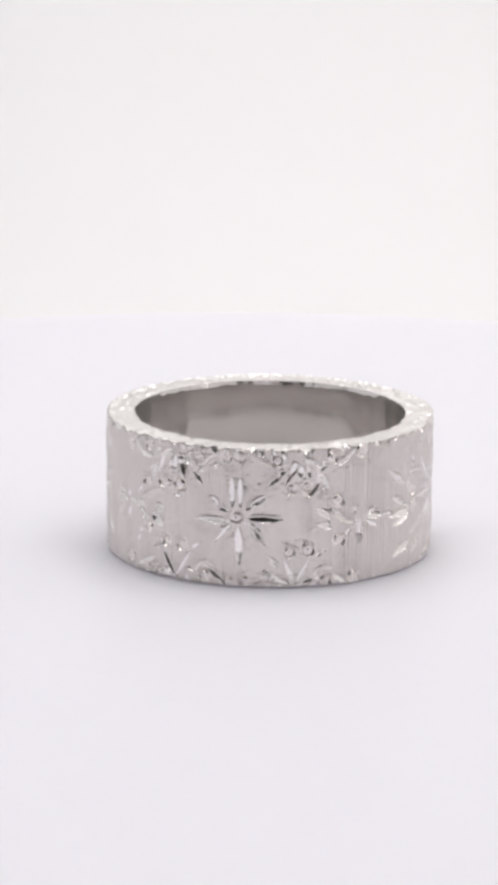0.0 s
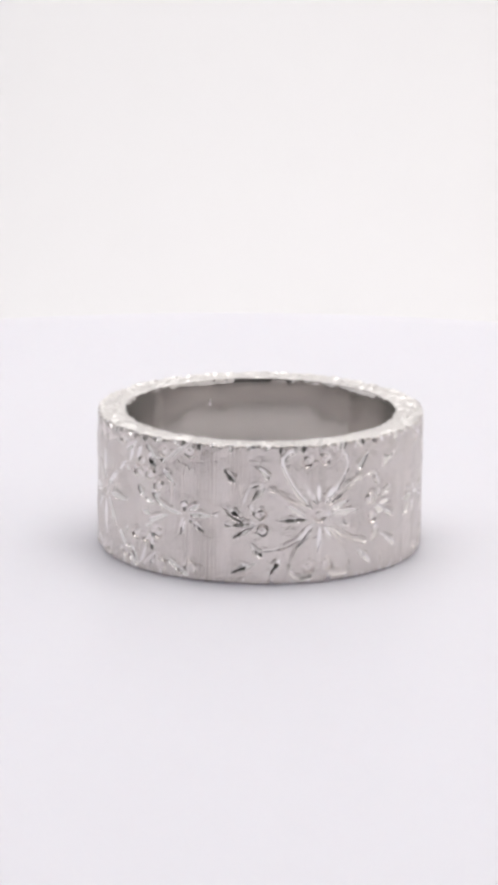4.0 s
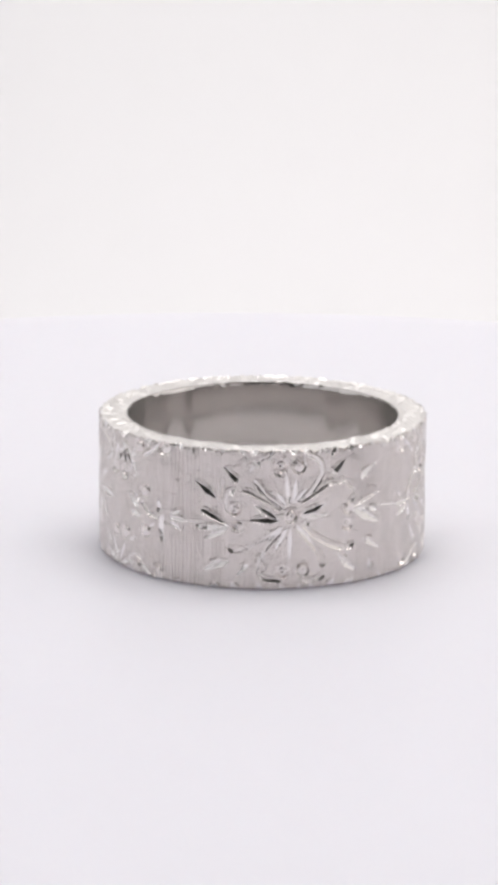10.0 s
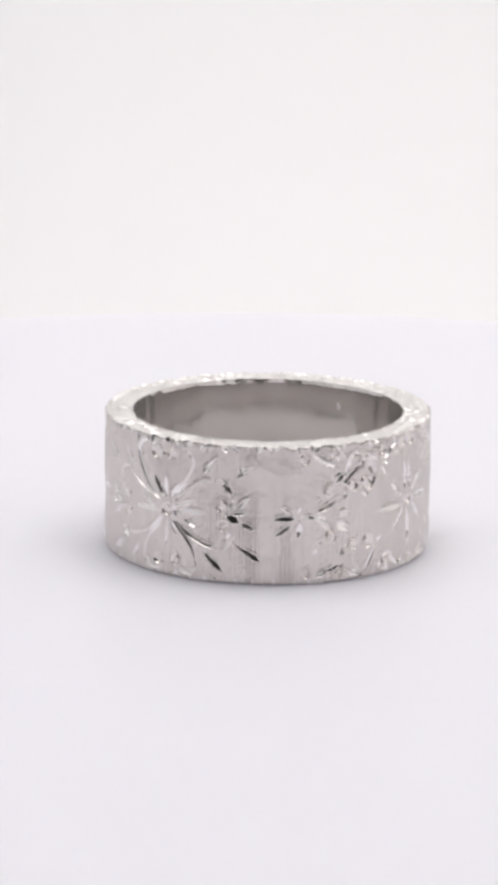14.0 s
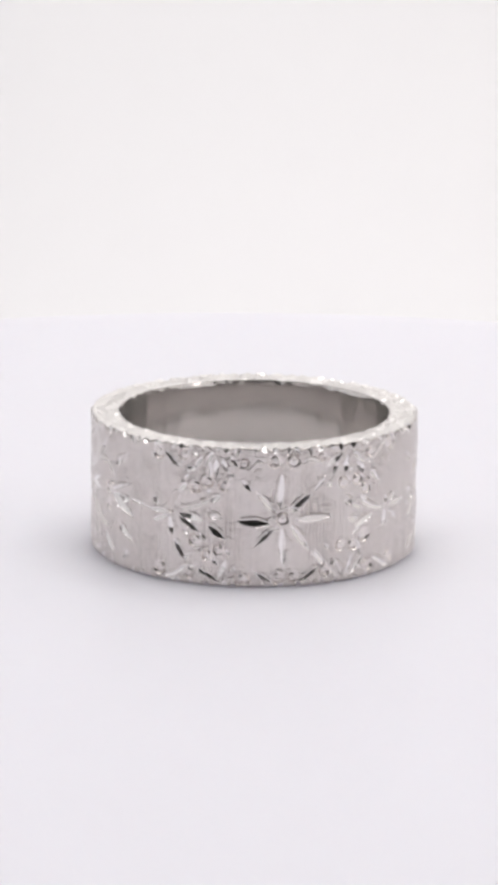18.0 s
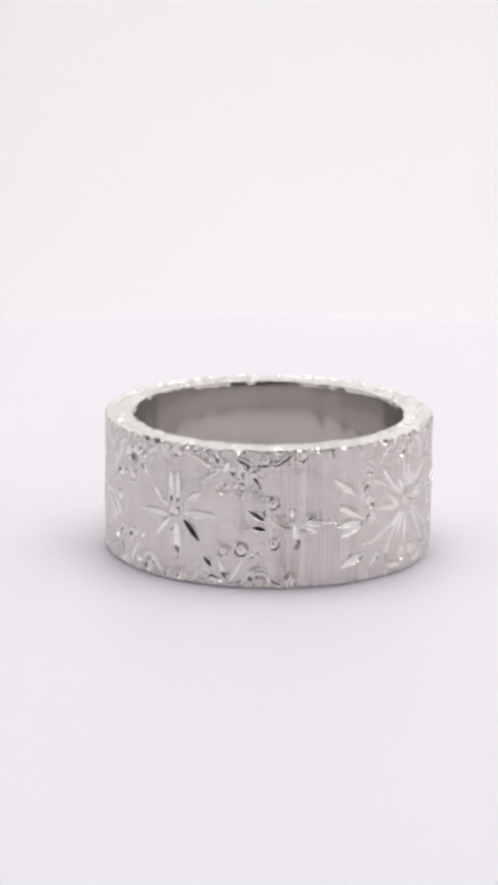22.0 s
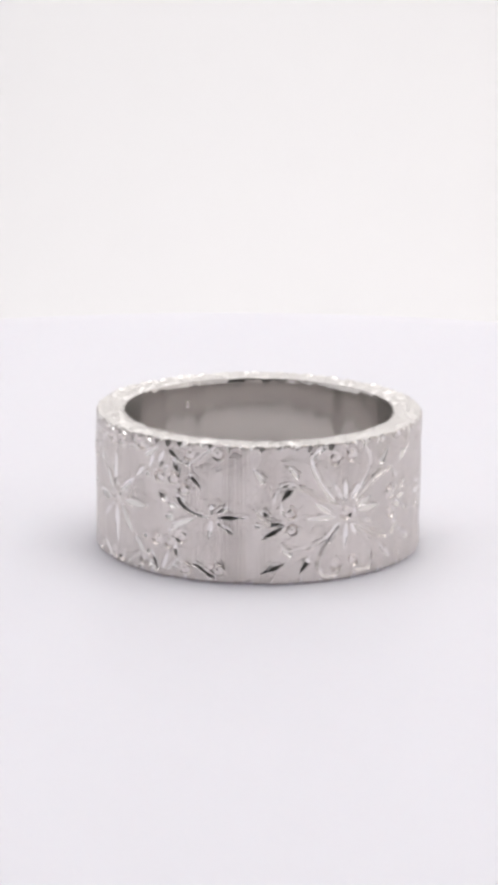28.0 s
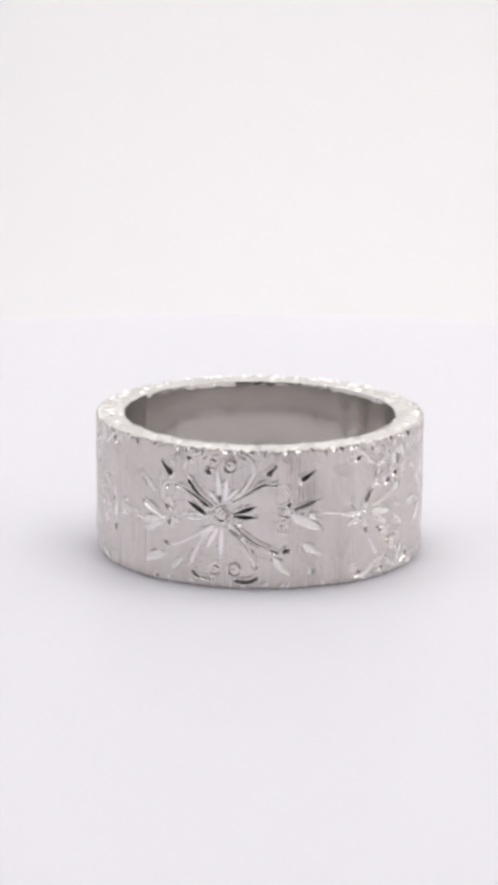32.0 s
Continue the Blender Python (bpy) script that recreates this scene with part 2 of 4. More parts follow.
def bead(motif, s, z, r, raise_by=0.012):
    """A small low bead in a curled groove, cut deeper on one side."""
    got = patch(s - r - 0.2, s + r + 0.2, z - r - 0.2, z + r + 0.2)
    if got is None:
        return
    idx, S, Z = got
    d = np.hypot(S - s, Z - z)
    curl = rng.uniform(0, 6.28)
    core = r * rng.uniform(0.42, 0.52)
    dome = raise_by * (1 - (d / core) ** 2) - 0.05 * np.clip(1 - np.hypot(S - s + 0.1 * r, Z - z - 0.1 * r) / (0.24 * r), 0, 1)
    depth = 0.095 + 0.075 * np.cos(np.arctan2(Z - z, S - s) - curl)
    groove = -depth * np.clip(1 - np.abs(d - (core + r) / 2) / ((r - core) / 2), 0, 1)
    lay(idx, d < r, np.where(d < core, dome, groove), "bead", motif, d - r, 0.012)


def scroll(motif, points, w0, w1, lean=0.0, slope=0.5, name="scroll"):
    """A flowing cut through a few guide points, swelling from w0 to w1 and tapering at the end."""
    p = np.array(points, float)
    k = np.linspace(0, len(p) - 1, 44)
    i = np.clip(k.astype(int), 0, len(p) - 2)
    f = (k - i)[:, None]
    q = np.vstack([2 * p[0] - p[1], p, 2 * p[-1] - p[-2]])
    a, b, c, d = q[i], q[i + 1], q[i + 2], q[i + 3]
    line = 0.5 * (2 * b + (c - a) * f + (2 * a - 5 * b + 4 * c - d) * f ** 2 + (3 * b - a - 3 * c + d) * f ** 3)
    t = np.linspace(0, 1, 44)
    half = (w0 + (w1 - w0) * t) / 2 * np.clip(np.minimum(t / 0.06, (1 - t) / 0.16), 0.02, 1)
    stroke(motif, line[:, 0], line[:, 1], half, lean, slope, name)


def motif(name):
    motifs.append(name)
    return len(motifs) - 1


def at(angle):
    return math.radians(angle) * R_OUT


def engrave():
    """Every cut of the graver, motif by motif round the band: lengths in millimetres from the motif's middle, heights from the table."""
    # a star
    m, c = motif("star"), at(258.8)
    petal(m, c + 0.60, 4.51, c + 2.94, 4.43, 0.39, 0.75, 0.50, belly=0.45, name="petal")
    petal(m, c - 0.52, 4.24, c - 2.83, 4.21, 0.34, 0.75, 0.50, belly=0.45, name="petal")
    petal(m, c - 0.28, 5.11, c - 0.37, 7.13, 0.34, 0.60, 0.75, belly=0.45, name="petal")
    petal(m, c + 0.21, 5.12, c + 0.15, 7.14, 0.31, 0.60, 0.75, belly=0.45, name="petal")
    petal(m, c + 0.04, 3.89, c + 0.18, 1.49, 0.48, 0.60, 0.75, belly=0.45, name="petal")
    petal(m, c + 0.49, 4.25, c + 1.81, 2.78, 0.42, 0.60, 0.85, belly=0.45, name="petal")
    petal(m, c - 0.56, 4.82, c - 1.26, 5.15, 0.23, 0.75, 0.55, belly=0.45, name="petal")
    petal(m, c + 0.52, 5.01, c + 1.01, 5.30, 0.23, 0.75, 0.55, belly=0.45, name="petal")
    petal(m, c - 0.41, 4.06, c - 1.52, 2.78, 0.25, 0.50, 0.20, belly=0.45, name="petal")
    petal(m, c + 0.90, 5.34, c + 1.84, 5.93, 0.31, 0.50, 0.20, belly=0.45, name="petal")
    petal(m, c - 1.12, 5.23, c - 1.76, 5.85, 0.20, 0.50, 0.20, belly=0.45, name="petal")
    petal(m, c - 2.89, 7.28, c - 2.16, 6.43, 0.30, 0.75, 0.55, belly=0.40, name="dart")
    petal(m, c + 2.86, 7.33, c + 1.80, 6.51, 0.27, 0.75, 0.65, belly=0.40, name="dart")
    bead(m, c, 4.54, 0.43)
    # beads and scrolls along the rim
    m, c = motif("rim_scroll"), at(258.8)
    scroll(m, [(c - 1.33, 8.39), (c - 1.78, 8.22), (c - 2.20, 7.76), (c - 2.78, 7.65)], 0.17, 0.27, -0.51, 1.45)
    scroll(m, [(c + 0.86, 8.64), (c + 1.32, 8.32), (c + 1.85, 8.02), (c + 2.49, 7.67)], 0.17, 0.27, 0.51, 1.65)
    petal(m, c + 2.80, 8.66, c + 2.99, 7.93, 0.27, 0.75, 0.60, belly=0.45, name="leaf")
    petal(m, c - 3.22, 8.40, c - 2.46, 8.53, 0.20, 0.75, 1.80, belly=0.45, name="leaf")
    petal(m, c - 1.22, 7.89, c - 1.50, 7.66, 0.17, 0.60, 0.75, belly=0.45, name="nick")
    petal(m, c + 1.28, 8.67, c + 1.63, 8.42, 0.20, 0.60, 0.75, belly=0.45, name="nick")
    bead(m, c - 0.63, 8.38, 0.40)
    bead(m, c + 0.27, 8.39, 0.46)
    bead(m, c - 2.68, 8.19, 0.35)
    bead(m, c + 2.48, 8.24, 0.35)
    # beads and scrolls along the rim
    m, c = motif("rim_scroll"), at(258.8)
    petal(m, c - 1.87, 1.16, c - 0.87, 0.33, 0.30, 0.75, 0.50, belly=0.45, name="leaf")
    scroll(m, [(c - 2.80, 0.75), (c - 2.41, 1.30), (c - 1.87, 1.38), (c - 1.44, 1.07)], 0.17, 0.24, 0.34, 0.20)
    scroll(m, [(c + 0.96, 0.32), (c + 1.42, 0.46), (c + 1.66, 0.89), (c + 2.15, 1.16)], 0.17, 0.24, 0.51, 0.45)
    petal(m, c - 0.09, 0.32, c - 0.37, 0.17, 0.17, 0.75, 0.45, belly=0.45, name="nick")
    petal(m, c + 2.56, 0.19, c + 2.96, 0.39, 0.20, 0.60, 1.10, belly=0.45, name="nick")
    bead(m, c - 2.15, 0.70, 0.43)
    bead(m, c - 0.58, 0.42, 0.40)
    bead(m, c + 0.43, 0.51, 0.43)
    bead(m, c + 2.02, 0.66, 0.38)
    # a fan of leaves with two beads
    m, c = motif("leaf_fan"), at(236.0)
    petal(m, c + 0.32, 7.90, c + 0.74, 6.79, 0.34, 0.60, 1.20, belly=0.45, name="leaf")
    petal(m, c + 0.35, 8.09, c + 1.17, 7.59, 0.30, 0.75, 0.65, belly=0.45, name="leaf")
    petal(m, c - 0.34, 7.68, c - 0.22, 7.05, 0.30, 0.75, 0.75, belly=0.45, name="leaf")
    petal(m, c - 0.81, 7.99, c - 1.26, 6.99, 0.27, 0.50, 0.20, belly=0.45, name="leaf")
    scroll(m, [(c + 0.62, 7.79), (c + 1.00, 7.00), (c + 0.85, 6.15), (c + 0.33, 5.81)], 0.17, 0.24, -0.51, 1.10)
    scroll(m, [(c - 0.22, 7.41), (c - 0.85, 6.82), (c - 1.25, 6.33), (c - 0.92, 5.87)], 0.17, 0.24, -0.51, 1.10)
    petal(m, c - 1.59, 7.88, c - 2.02, 8.25, 0.24, 0.75, 0.75, belly=0.45, name="leaf")
    petal(m, c - 2.15, 6.85, c - 1.51, 7.17, 0.20, 0.60, 0.75, belly=0.45, name="nick")
    petal(m, c - 2.46, 5.93, c - 2.02, 5.71, 0.24, -0.75, 0.80, belly=0.45, name="nick")
    petal(m, c - 2.83, 5.57, c - 3.11, 5.23, 0.20, 0.50, 0.20, belly=0.45, name="nick")
    petal(m, c - 0.05, 5.62, c + 0.41, 5.53, 0.17, 0.50, 0.20, belly=0.45, name="nick")
    bead(m, c + 0.29, 6.35, 0.43)
    bead(m, c - 0.72, 6.26, 0.38)
    # a fan of leaves with two beads
    m, c = motif("leaf_fan"), at(236.0)
    petal(m, c - 0.02, 0.37, c - 0.91, 1.94, 0.27, 0.75, 0.75, belly=0.45, name="leaf")
    petal(m, c + 0.13, 0.39, c + 1.10, 1.97, 0.24, 0.50, 0.20, belly=0.45, name="leaf")
    petal(m, c - 0.26, 0.26, c - 1.65, 0.86, 0.27, 0.50, 0.20, belly=0.45, name="leaf")
    petal(m, c - 1.74, 2.02, c - 1.24, 1.81, 0.27, -0.75, 0.85, belly=0.45, name="leaf")
    petal(m, c + 1.25, 2.31, c + 1.68, 2.60, 0.20, 0.50, 0.20, belly=0.45, name="nick")
    petal(m, c + 0.81, 1.06, c + 1.41, 0.75, 0.20, 0.60, 1.15, belly=0.45, name="nick")
    bead(m, c - 0.63, 2.45, 0.40)
    bead(m, c + 0.50, 2.45, 0.46)
    bead(m, c - 1.57, 0.58, 0.35)
    # a fan of leaves with two beads
    m, c = motif("leaf_fan"), at(281.0)
    petal(m, c + 0.01, 8.26, c + 1.06, 7.75, 0.30, 0.75, 0.60, belly=0.45, name="leaf")
    petal(m, c - 0.14, 7.89, c - 0.17, 7.02, 0.37, 0.75, 0.95, belly=0.45, name="leaf")
    petal(m, c + 0.21, 8.00, c + 0.44, 7.01, 0.27, 0.60, 1.35, belly=0.45, name="leaf")
    petal(m, c - 0.45, 8.14, c - 0.83, 7.16, 0.27, 0.50, 0.20, belly=0.45, name="leaf")
    scroll(m, [(c + 0.35, 8.08), (c + 0.84, 7.41), (c + 0.92, 6.63), (c + 0.37, 6.00), (c - 0.17, 6.23)], 0.17, 0.27, -0.51, 1.05)
    petal(m, c - 1.52, 7.35, c - 1.04, 7.56, 0.27, 0.60, 0.75, belly=0.45, name="leaf")
    petal(m, c + 0.99, 7.71, c + 1.60, 7.69, 0.20, 0.60, 0.95, belly=0.45, name="nick")
    petal(m, c + 0.99, 7.35, c + 1.68, 6.33, 0.34, 0.75, 0.55, belly=0.20, name="dart")
    scroll(m, [(c - 0.33, 7.72), (c - 0.95, 7.00), (c - 1.19, 6.31), (c - 0.71, 5.94)], 0.17, 0.20, -0.51, 0.80)
    bead(m, c + 0.29, 6.53, 0.40)
    bead(m, c - 0.75, 6.44, 0.38)
    # a fan of leaves with two beads
    m, c = motif("leaf_fan"), at(281.0)
    petal(m, c - 0.57, 0.42, c - 1.13, 1.81, 0.27, 0.75, 0.75, belly=0.45, name="leaf")
    petal(m, c - 0.37, 0.45, c + 0.39, 1.79, 0.20, 0.50, 0.20, belly=0.45, name="leaf")
    petal(m, c - 0.76, 0.32, c - 2.01, 0.86, 0.30, 0.60, 1.20, belly=0.45, name="leaf")
    petal(m, c - 0.14, 0.33, c + 0.77, 0.59, 0.24, 0.60, 0.75, belly=0.45, name="leaf")
    petal(m, c - 2.10, 2.02, c - 1.50, 1.24, 0.30, 0.75, 0.75, belly=0.50, name="dart")
    petal(m, c - 1.84, 0.45, c - 1.33, 0.75, 0.24, -0.60, 0.75, belly=0.45, name="nick")
    petal(m, c + 0.91, 2.03, c + 1.20, 2.31, 0.17, 0.50, 0.20, belly=0.45, name="nick")
    bead(m, c - 0.81, 2.40, 0.38)
    bead(m, c + 0.35, 2.55, 0.48)
    # beads and scrolls along the rim
    m, c = motif("rim_scroll"), at(281.0)
    scroll(m, [(c + 2.24, 7.80), (c + 2.87, 8.19), (c + 3.42, 8.64), (c + 3.77, 8.86)], 0.17, 0.27, 0.51, 0.30)
    scroll(m, [(c + 1.45, 8.68), (c + 1.67, 8.34), (c + 1.53, 7.97), (c + 1.17, 7.80)], 0.17, 0.20, -0.51, 0.35)
    petal(m, c + 1.42, 7.68, c + 0.95, 7.49, 0.20, 0.60, 0.75, belly=0.45, name="nick")
    bead(m, c + 1.85, 8.32, 0.46)
    bead(m, c + 3.91, 8.54, 0.48)
    # beads and scrolls along the rim
    m, c = motif("rim_scroll"), at(281.0)
    petal(m, c + 1.94, 0.77, c + 2.94, 0.13, 0.30, 0.75, 0.60, belly=0.45, name="leaf")
    petal(m, c + 0.70, 1.02, c + 1.14, 0.41, 0.24, 0.75, 0.60, belly=0.45, name="leaf")
    scroll(m, [(c + 0.70, 0.65), (c + 1.07, 1.13), (c + 1.65, 1.25), (c + 2.15, 1.00)], 0.17, 0.20, 0.34, 0.20)
    bead(m, c + 1.51, 0.48, 0.43)
    bead(m, c + 3.43, 0.55, 0.48)
    # a blossom on curved stems
    m, c = motif("sprig"), at(300.0)
    petal(m, c - 2.76, 5.10, c - 1.67, 4.39, 0.37, 0.75, 0.65, belly=0.50, name="leaf")
    petal(m, c - 2.61, 4.06, c - 1.59, 3.82, 0.40, 0.75, 0.55, belly=0.60, name="leaf")
    scroll(m, [(c - 0.04, 3.97), (c - 0.60, 4.09), (c - 1.17, 4.50), (c - 1.53, 4.98)], 0.17, 0.37, -0.51, 0.60)
    petal(m, c - 1.74, 4.82, c - 1.96, 5.24, 0.27, 0.60, 1.00, belly=0.45, name="leaf")
    petal(m, c + 0.13, 4.26, c + 0.25, 2.46, 0.34, 0.60, 0.75, belly=0.45, name="petal")
    petal(m, c - 0.05, 5.16, c - 0.01, 4.33, 0.24, 0.60, 0.75, belly=0.45, name="petal")
    petal(m, c + 0.30, 4.38, c + 0.39, 2.57, 0.20, 0.75, 1.50, belly=0.45, name="petal")
    petal(m, c + 0.79, 4.20, c + 2.12, 4.12, 0.30, 0.75, 0.50, belly=0.45, name="petal")
    petal(m, c + 0.86, 4.38, c + 1.62, 4.71, 0.24, 0.75, 0.55, belly=0.45, name="petal")
    petal(m, c + 0.86, 3.95, c + 1.71, 3.51, 0.24, 0.50, 0.20, belly=0.45, name="petal")
    petal(m, c + 2.05, 4.15, c + 2.97, 4.16, 0.13, 0.50, 0.20, belly=0.45, name="hairline")
    petal(m, c - 0.32, 3.60, c - 0.81, 3.29, 0.17, 0.50, 0.20, belly=0.45, name="nick")
    bead(m, c - 1.18, 5.55, 0.46)
    bead(m, c - 1.12, 2.98, 0.46)
    # a fan of leaves with two beads
    m, c = motif("leaf_fan"), at(236.0)
    petal(m, c - 0.24, 8.41, c - 1.20, 7.80, 0.30, 0.75, 0.65, belly=0.45, name="leaf")
    petal(m, c + 0.07, 8.13, c - 0.02, 7.06, 0.27, -0.75, 0.90, belly=0.45, name="leaf")
    petal(m, c - 1.37, 7.09, c - 1.91, 6.40, 0.30, 0.75, 0.65, belly=0.40, name="dart")
    petal(m, c - 1.39, 5.79, c - 0.94, 5.54, 0.20, 0.60, 0.80, belly=0.45, name="nick")
    # beads and scrolls along the rim
    m, c = motif("rim_scroll"), at(236.0)
    scroll(m, [(c - 3.45, 8.39), (c - 2.99, 8.02), (c - 2.50, 7.72), (c - 1.85, 7.62)], 0.17, 0.27, 0.41, 0.85)
    petal(m, c - 1.43, 8.17, c - 1.14, 8.37, 0.20, 0.75, 0.65, belly=0.45, name="nick")
    bead(m, c - 3.94, 8.14, 0.40)
    bead(m, c - 2.04, 8.42, 0.35)
    # beads and scrolls along the rim
    m, c = motif("rim_scroll"), at(236.0)
    petal(m, c - 3.25, 0.44, c - 1.54, 1.21, 0.30, 0.75, 0.60, belly=0.45, name="leaf")
    petal(m, c - 1.54, 1.06, c - 1.31, 0.83, 0.27, 0.75, 1.45, belly=0.45, name="leaf")
    petal(m, c - 0.75, 0.85, c - 0.25, 0.51, 0.24, 0.60, 0.75, belly=0.45, name="nick")
    bead(m, c - 3.82, 0.78, 0.35)
    bead(m, c - 1.23, 0.31, 0.40)
    bead(m, c - 2.33, 0.45, 0.35)
    # a blossom on curved stems
    m, c = motif("sprig"), at(215.0)
    petal(m, c - 2.09, 4.30, c - 0.61, 4.35, 0.44, 0.75, 0.50, belly=0.60, name="petal")
    petal(m, c - 1.86, 3.22, c - 0.82, 3.98, 0.24, 0.60, 0.75, belly=0.45, name="petal")
    petal(m, c - 1.53, 5.05, c - 0.89, 4.71, 0.27, 0.60, 1.00, belly=0.45, name="petal")
    petal(m, c - 0.29, 4.06, c - 0.46, 3.04, 0.34, 0.60, 0.75, belly=0.45, name="petal")
    petal(m, c - 0.37, 4.64, c - 0.34, 5.08, 0.20, 0.50, 0.20, belly=0.45, name="petal")
    petal(m, c - 0.26, 4.43, c + 0.65, 4.35, 0.27, 0.75, 0.50, belly=0.45, name="petal")
    petal(m, c + 0.58, 4.57, c + 1.36, 4.29, 0.27, 0.75, 0.30, belly=0.45, name="leaf")
    scroll(m, [(c + 0.72, 4.71), (c + 1.35, 4.98), (c + 2.13, 5.38), (c + 2.93, 5.69)], 0.20, 0.37, 0.51, 0.60)
    petal(m, c + 2.22, 4.39, c + 2.99, 4.48, 0.47, 0.75, 0.40, belly=0.40, name="leaf")
    petal(m, c + 0.65, 4.31, c + 2.02, 3.20, 0.30, 0.60, 0.80, belly=0.45, name="leaf")
    petal(m, c + 2.01, 4.01, c + 2.90, 3.29, 0.57, 0.60, 0.75, belly=0.45, name="leaf")
    petal(m, c + 1.09, 2.88, c + 0.81, 2.60, 0.20, -0.60, 0.55, belly=0.45, name="nick")
    petal(m, c + 0.57, 1.98, c + 0.82, 2.34, 0.20, 0.50, 0.20, belly=0.45, name="nick")
    bead(m, c + 1.55, 6.06, 0.38)
    bead(m, c + 1.70, 3.08, 0.43)
    # four scrolled hearts about a bead
    quatrefoil_a = m = motif("quatrefoil")
    c = at(164.6)
    scroll(m, [(c - 0.20, 4.78), (c - 1.27, 5.96), (c - 1.92, 7.07), (c - 2.15, 7.96), (c - 1.72, 8.49), (c - 1.15, 8.46)], 0.30, 0.24, -0.51, 0.50)
    scroll(m, [(c + 0.57, 5.16), (c + 1.53, 6.25), (c + 2.09, 7.18), (c + 2.08, 7.90), (c + 1.65, 8.48)], 0.24, 0.20, 0.34, 0.20)
    scroll(m, [(c + 0.85, 5.02), (c + 1.89, 5.81), (c + 2.66, 6.36), (c + 3.52, 6.68)], 0.20, 0.30, 0.51, 0.65)
    scroll(m, [(c + 3.52, 6.57), (c + 4.18, 6.71), (c + 4.64, 6.17), (c + 4.81, 5.35)], 0.17, 0.20, 0.41, 0.65)
    scroll(m, [(c + 0.79, 3.78), (c + 1.93, 2.94), (c + 3.00, 2.46), (c + 3.81, 2.26)], 0.20, 0.30, 0.41, 0.90)
    petal(m, c + 4.92, 3.15, c + 4.10, 2.24, 0.40, 0.75, 0.75, belly=0.60, name="scroll")
    petal(m, c + 4.88, 5.56, c + 4.59, 4.94, 0.27, 0.75, 0.75, belly=0.45, name="scroll")
    scroll(m, [(c - 0.17, 4.96), (c - 1.55, 5.44), (c - 2.50, 6.01), (c - 3.17, 6.24)], 0.17, 0.20, -0.41, 1.15)
    scroll(m, [(c - 3.17, 6.38), (c - 3.87, 6.45), (c - 4.42, 5.87), (c - 4.58, 5.05)], 0.17, 0.17, -0.34, 0.20)
    scroll(m, [(c - 0.33, 3.61), (c - 1.42, 2.75), (c - 2.70, 2.28), (c - 3.46, 2.27)], 0.24, 0.17, -0.34, 0.20)
    petal(m, c - 4.13, 2.62, c - 3.69, 1.95, 0.34, 0.75, 0.75, belly=0.60, name="scroll")
    petal(m, c - 4.10, 5.26, c - 3.90, 4.41, 0.30, 0.75, 0.70, belly=0.45, name="scroll")
    scroll(m, [(c - 0.15, 3.76), (c - 1.03, 2.78), (c - 1.60, 1.83), (c - 1.81, 0.82)], 0.20, 0.24, 0.41, 0.75)
    scroll(m, [(c - 1.63, 0.98), (c - 1.30, 0.49), (c - 0.58, 0.46), (c - 0.16, 0.70)], 0.30, 0.27, 0.51, 0.50)
    scroll(m, [(c + 0.65, 3.75), (c + 1.72, 2.65), (c + 2.22, 1.73), (c + 2.38, 0.91)], 0.20, 0.20, 0.41, 0.75)
    scroll(m, [(c + 2.38, 0.88), (c + 1.95, 0.52), (c + 1.25, 0.57), (c + 0.89, 0.72)], 0.27, 0.30, -0.51, 0.50)
    petal(m, c + 1.06, 4.44, c + 2.97, 4.47, 0.37, 0.75, 0.50, belly=0.45, name="ray")
    petal(m, c + 0.99, 4.69, c + 2.25, 5.18, 0.34, 0.75, 0.55, belly=0.45, name="ray")
    petal(m, c - 0.48, 4.19, c - 2.49, 4.20, 0.30, 0.75, 0.50, belly=0.45, name="ray")
    petal(m, c - 0.76, 4.39, c - 1.95, 5.23, 0.34, 0.75, 0.60, belly=0.45, name="ray")
    petal(m, c + 0.01, 5.15, c - 0.78, 6.49, 0.30, 0.60, 0.85, belly=0.45, name="ray")
    petal(m, c + 0.08, 5.11, c - 0.28, 5.72, 0.20, 0.75, 0.30, belly=0.45, name="ray")
    petal(m, c + 0.60, 5.16, c + 1.19, 6.18, 0.34, 0.50, 0.20, belly=0.45, name="ray")
    petal(m, c + 0.78, 5.31, c + 1.68, 6.25, 0.24, 0.50, 0.20, belly=0.45, name="ray")
    petal(m, c + 0.27, 3.70, c + 0.14, 1.95, 0.30, 0.60, 0.70, belly=0.45, name="ray")
    petal(m, c - 0.19, 3.84, c - 1.17, 2.88, 0.24, 0.50, 0.20, belly=0.45, name="ray")
    petal(m, c - 0.33, 3.39, c - 1.46, 2.17, 0.24, 0.50, 0.20, belly=0.45, name="ray")
    petal(m, c + 0.58, 3.64, c + 1.01, 2.84, 0.24, 0.50, 0.20, belly=0.45, name="ray")
    petal(m, c + 0.22, 5.15, c + 0.14, 6.53, 0.30, 0.50, 0.20, belly=0.45, name="ray")
    petal(m, c + 0.93, 4.00, c + 0.78, 4.80, 0.20, 0.60, 0.75, belly=0.45, name="ray")
    petal(m, c + 1.49, 3.93, c + 2.34, 3.47, 0.27, 0.75, 1.75, belly=0.45, name="ray")
    petal(m, c - 5.90, 7.54, c - 5.16, 6.57, 0.44, 0.75, 0.75, belly=0.84, name="dart")
    petal(m, c - 3.68, 7.67, c - 2.99, 6.84, 0.37, 0.75, 0.75, belly=0.84, name="dart")
    petal(m, c + 3.79, 8.11, c + 2.90, 7.08, 0.44, 0.75, 0.65, belly=0.84, name="dart")
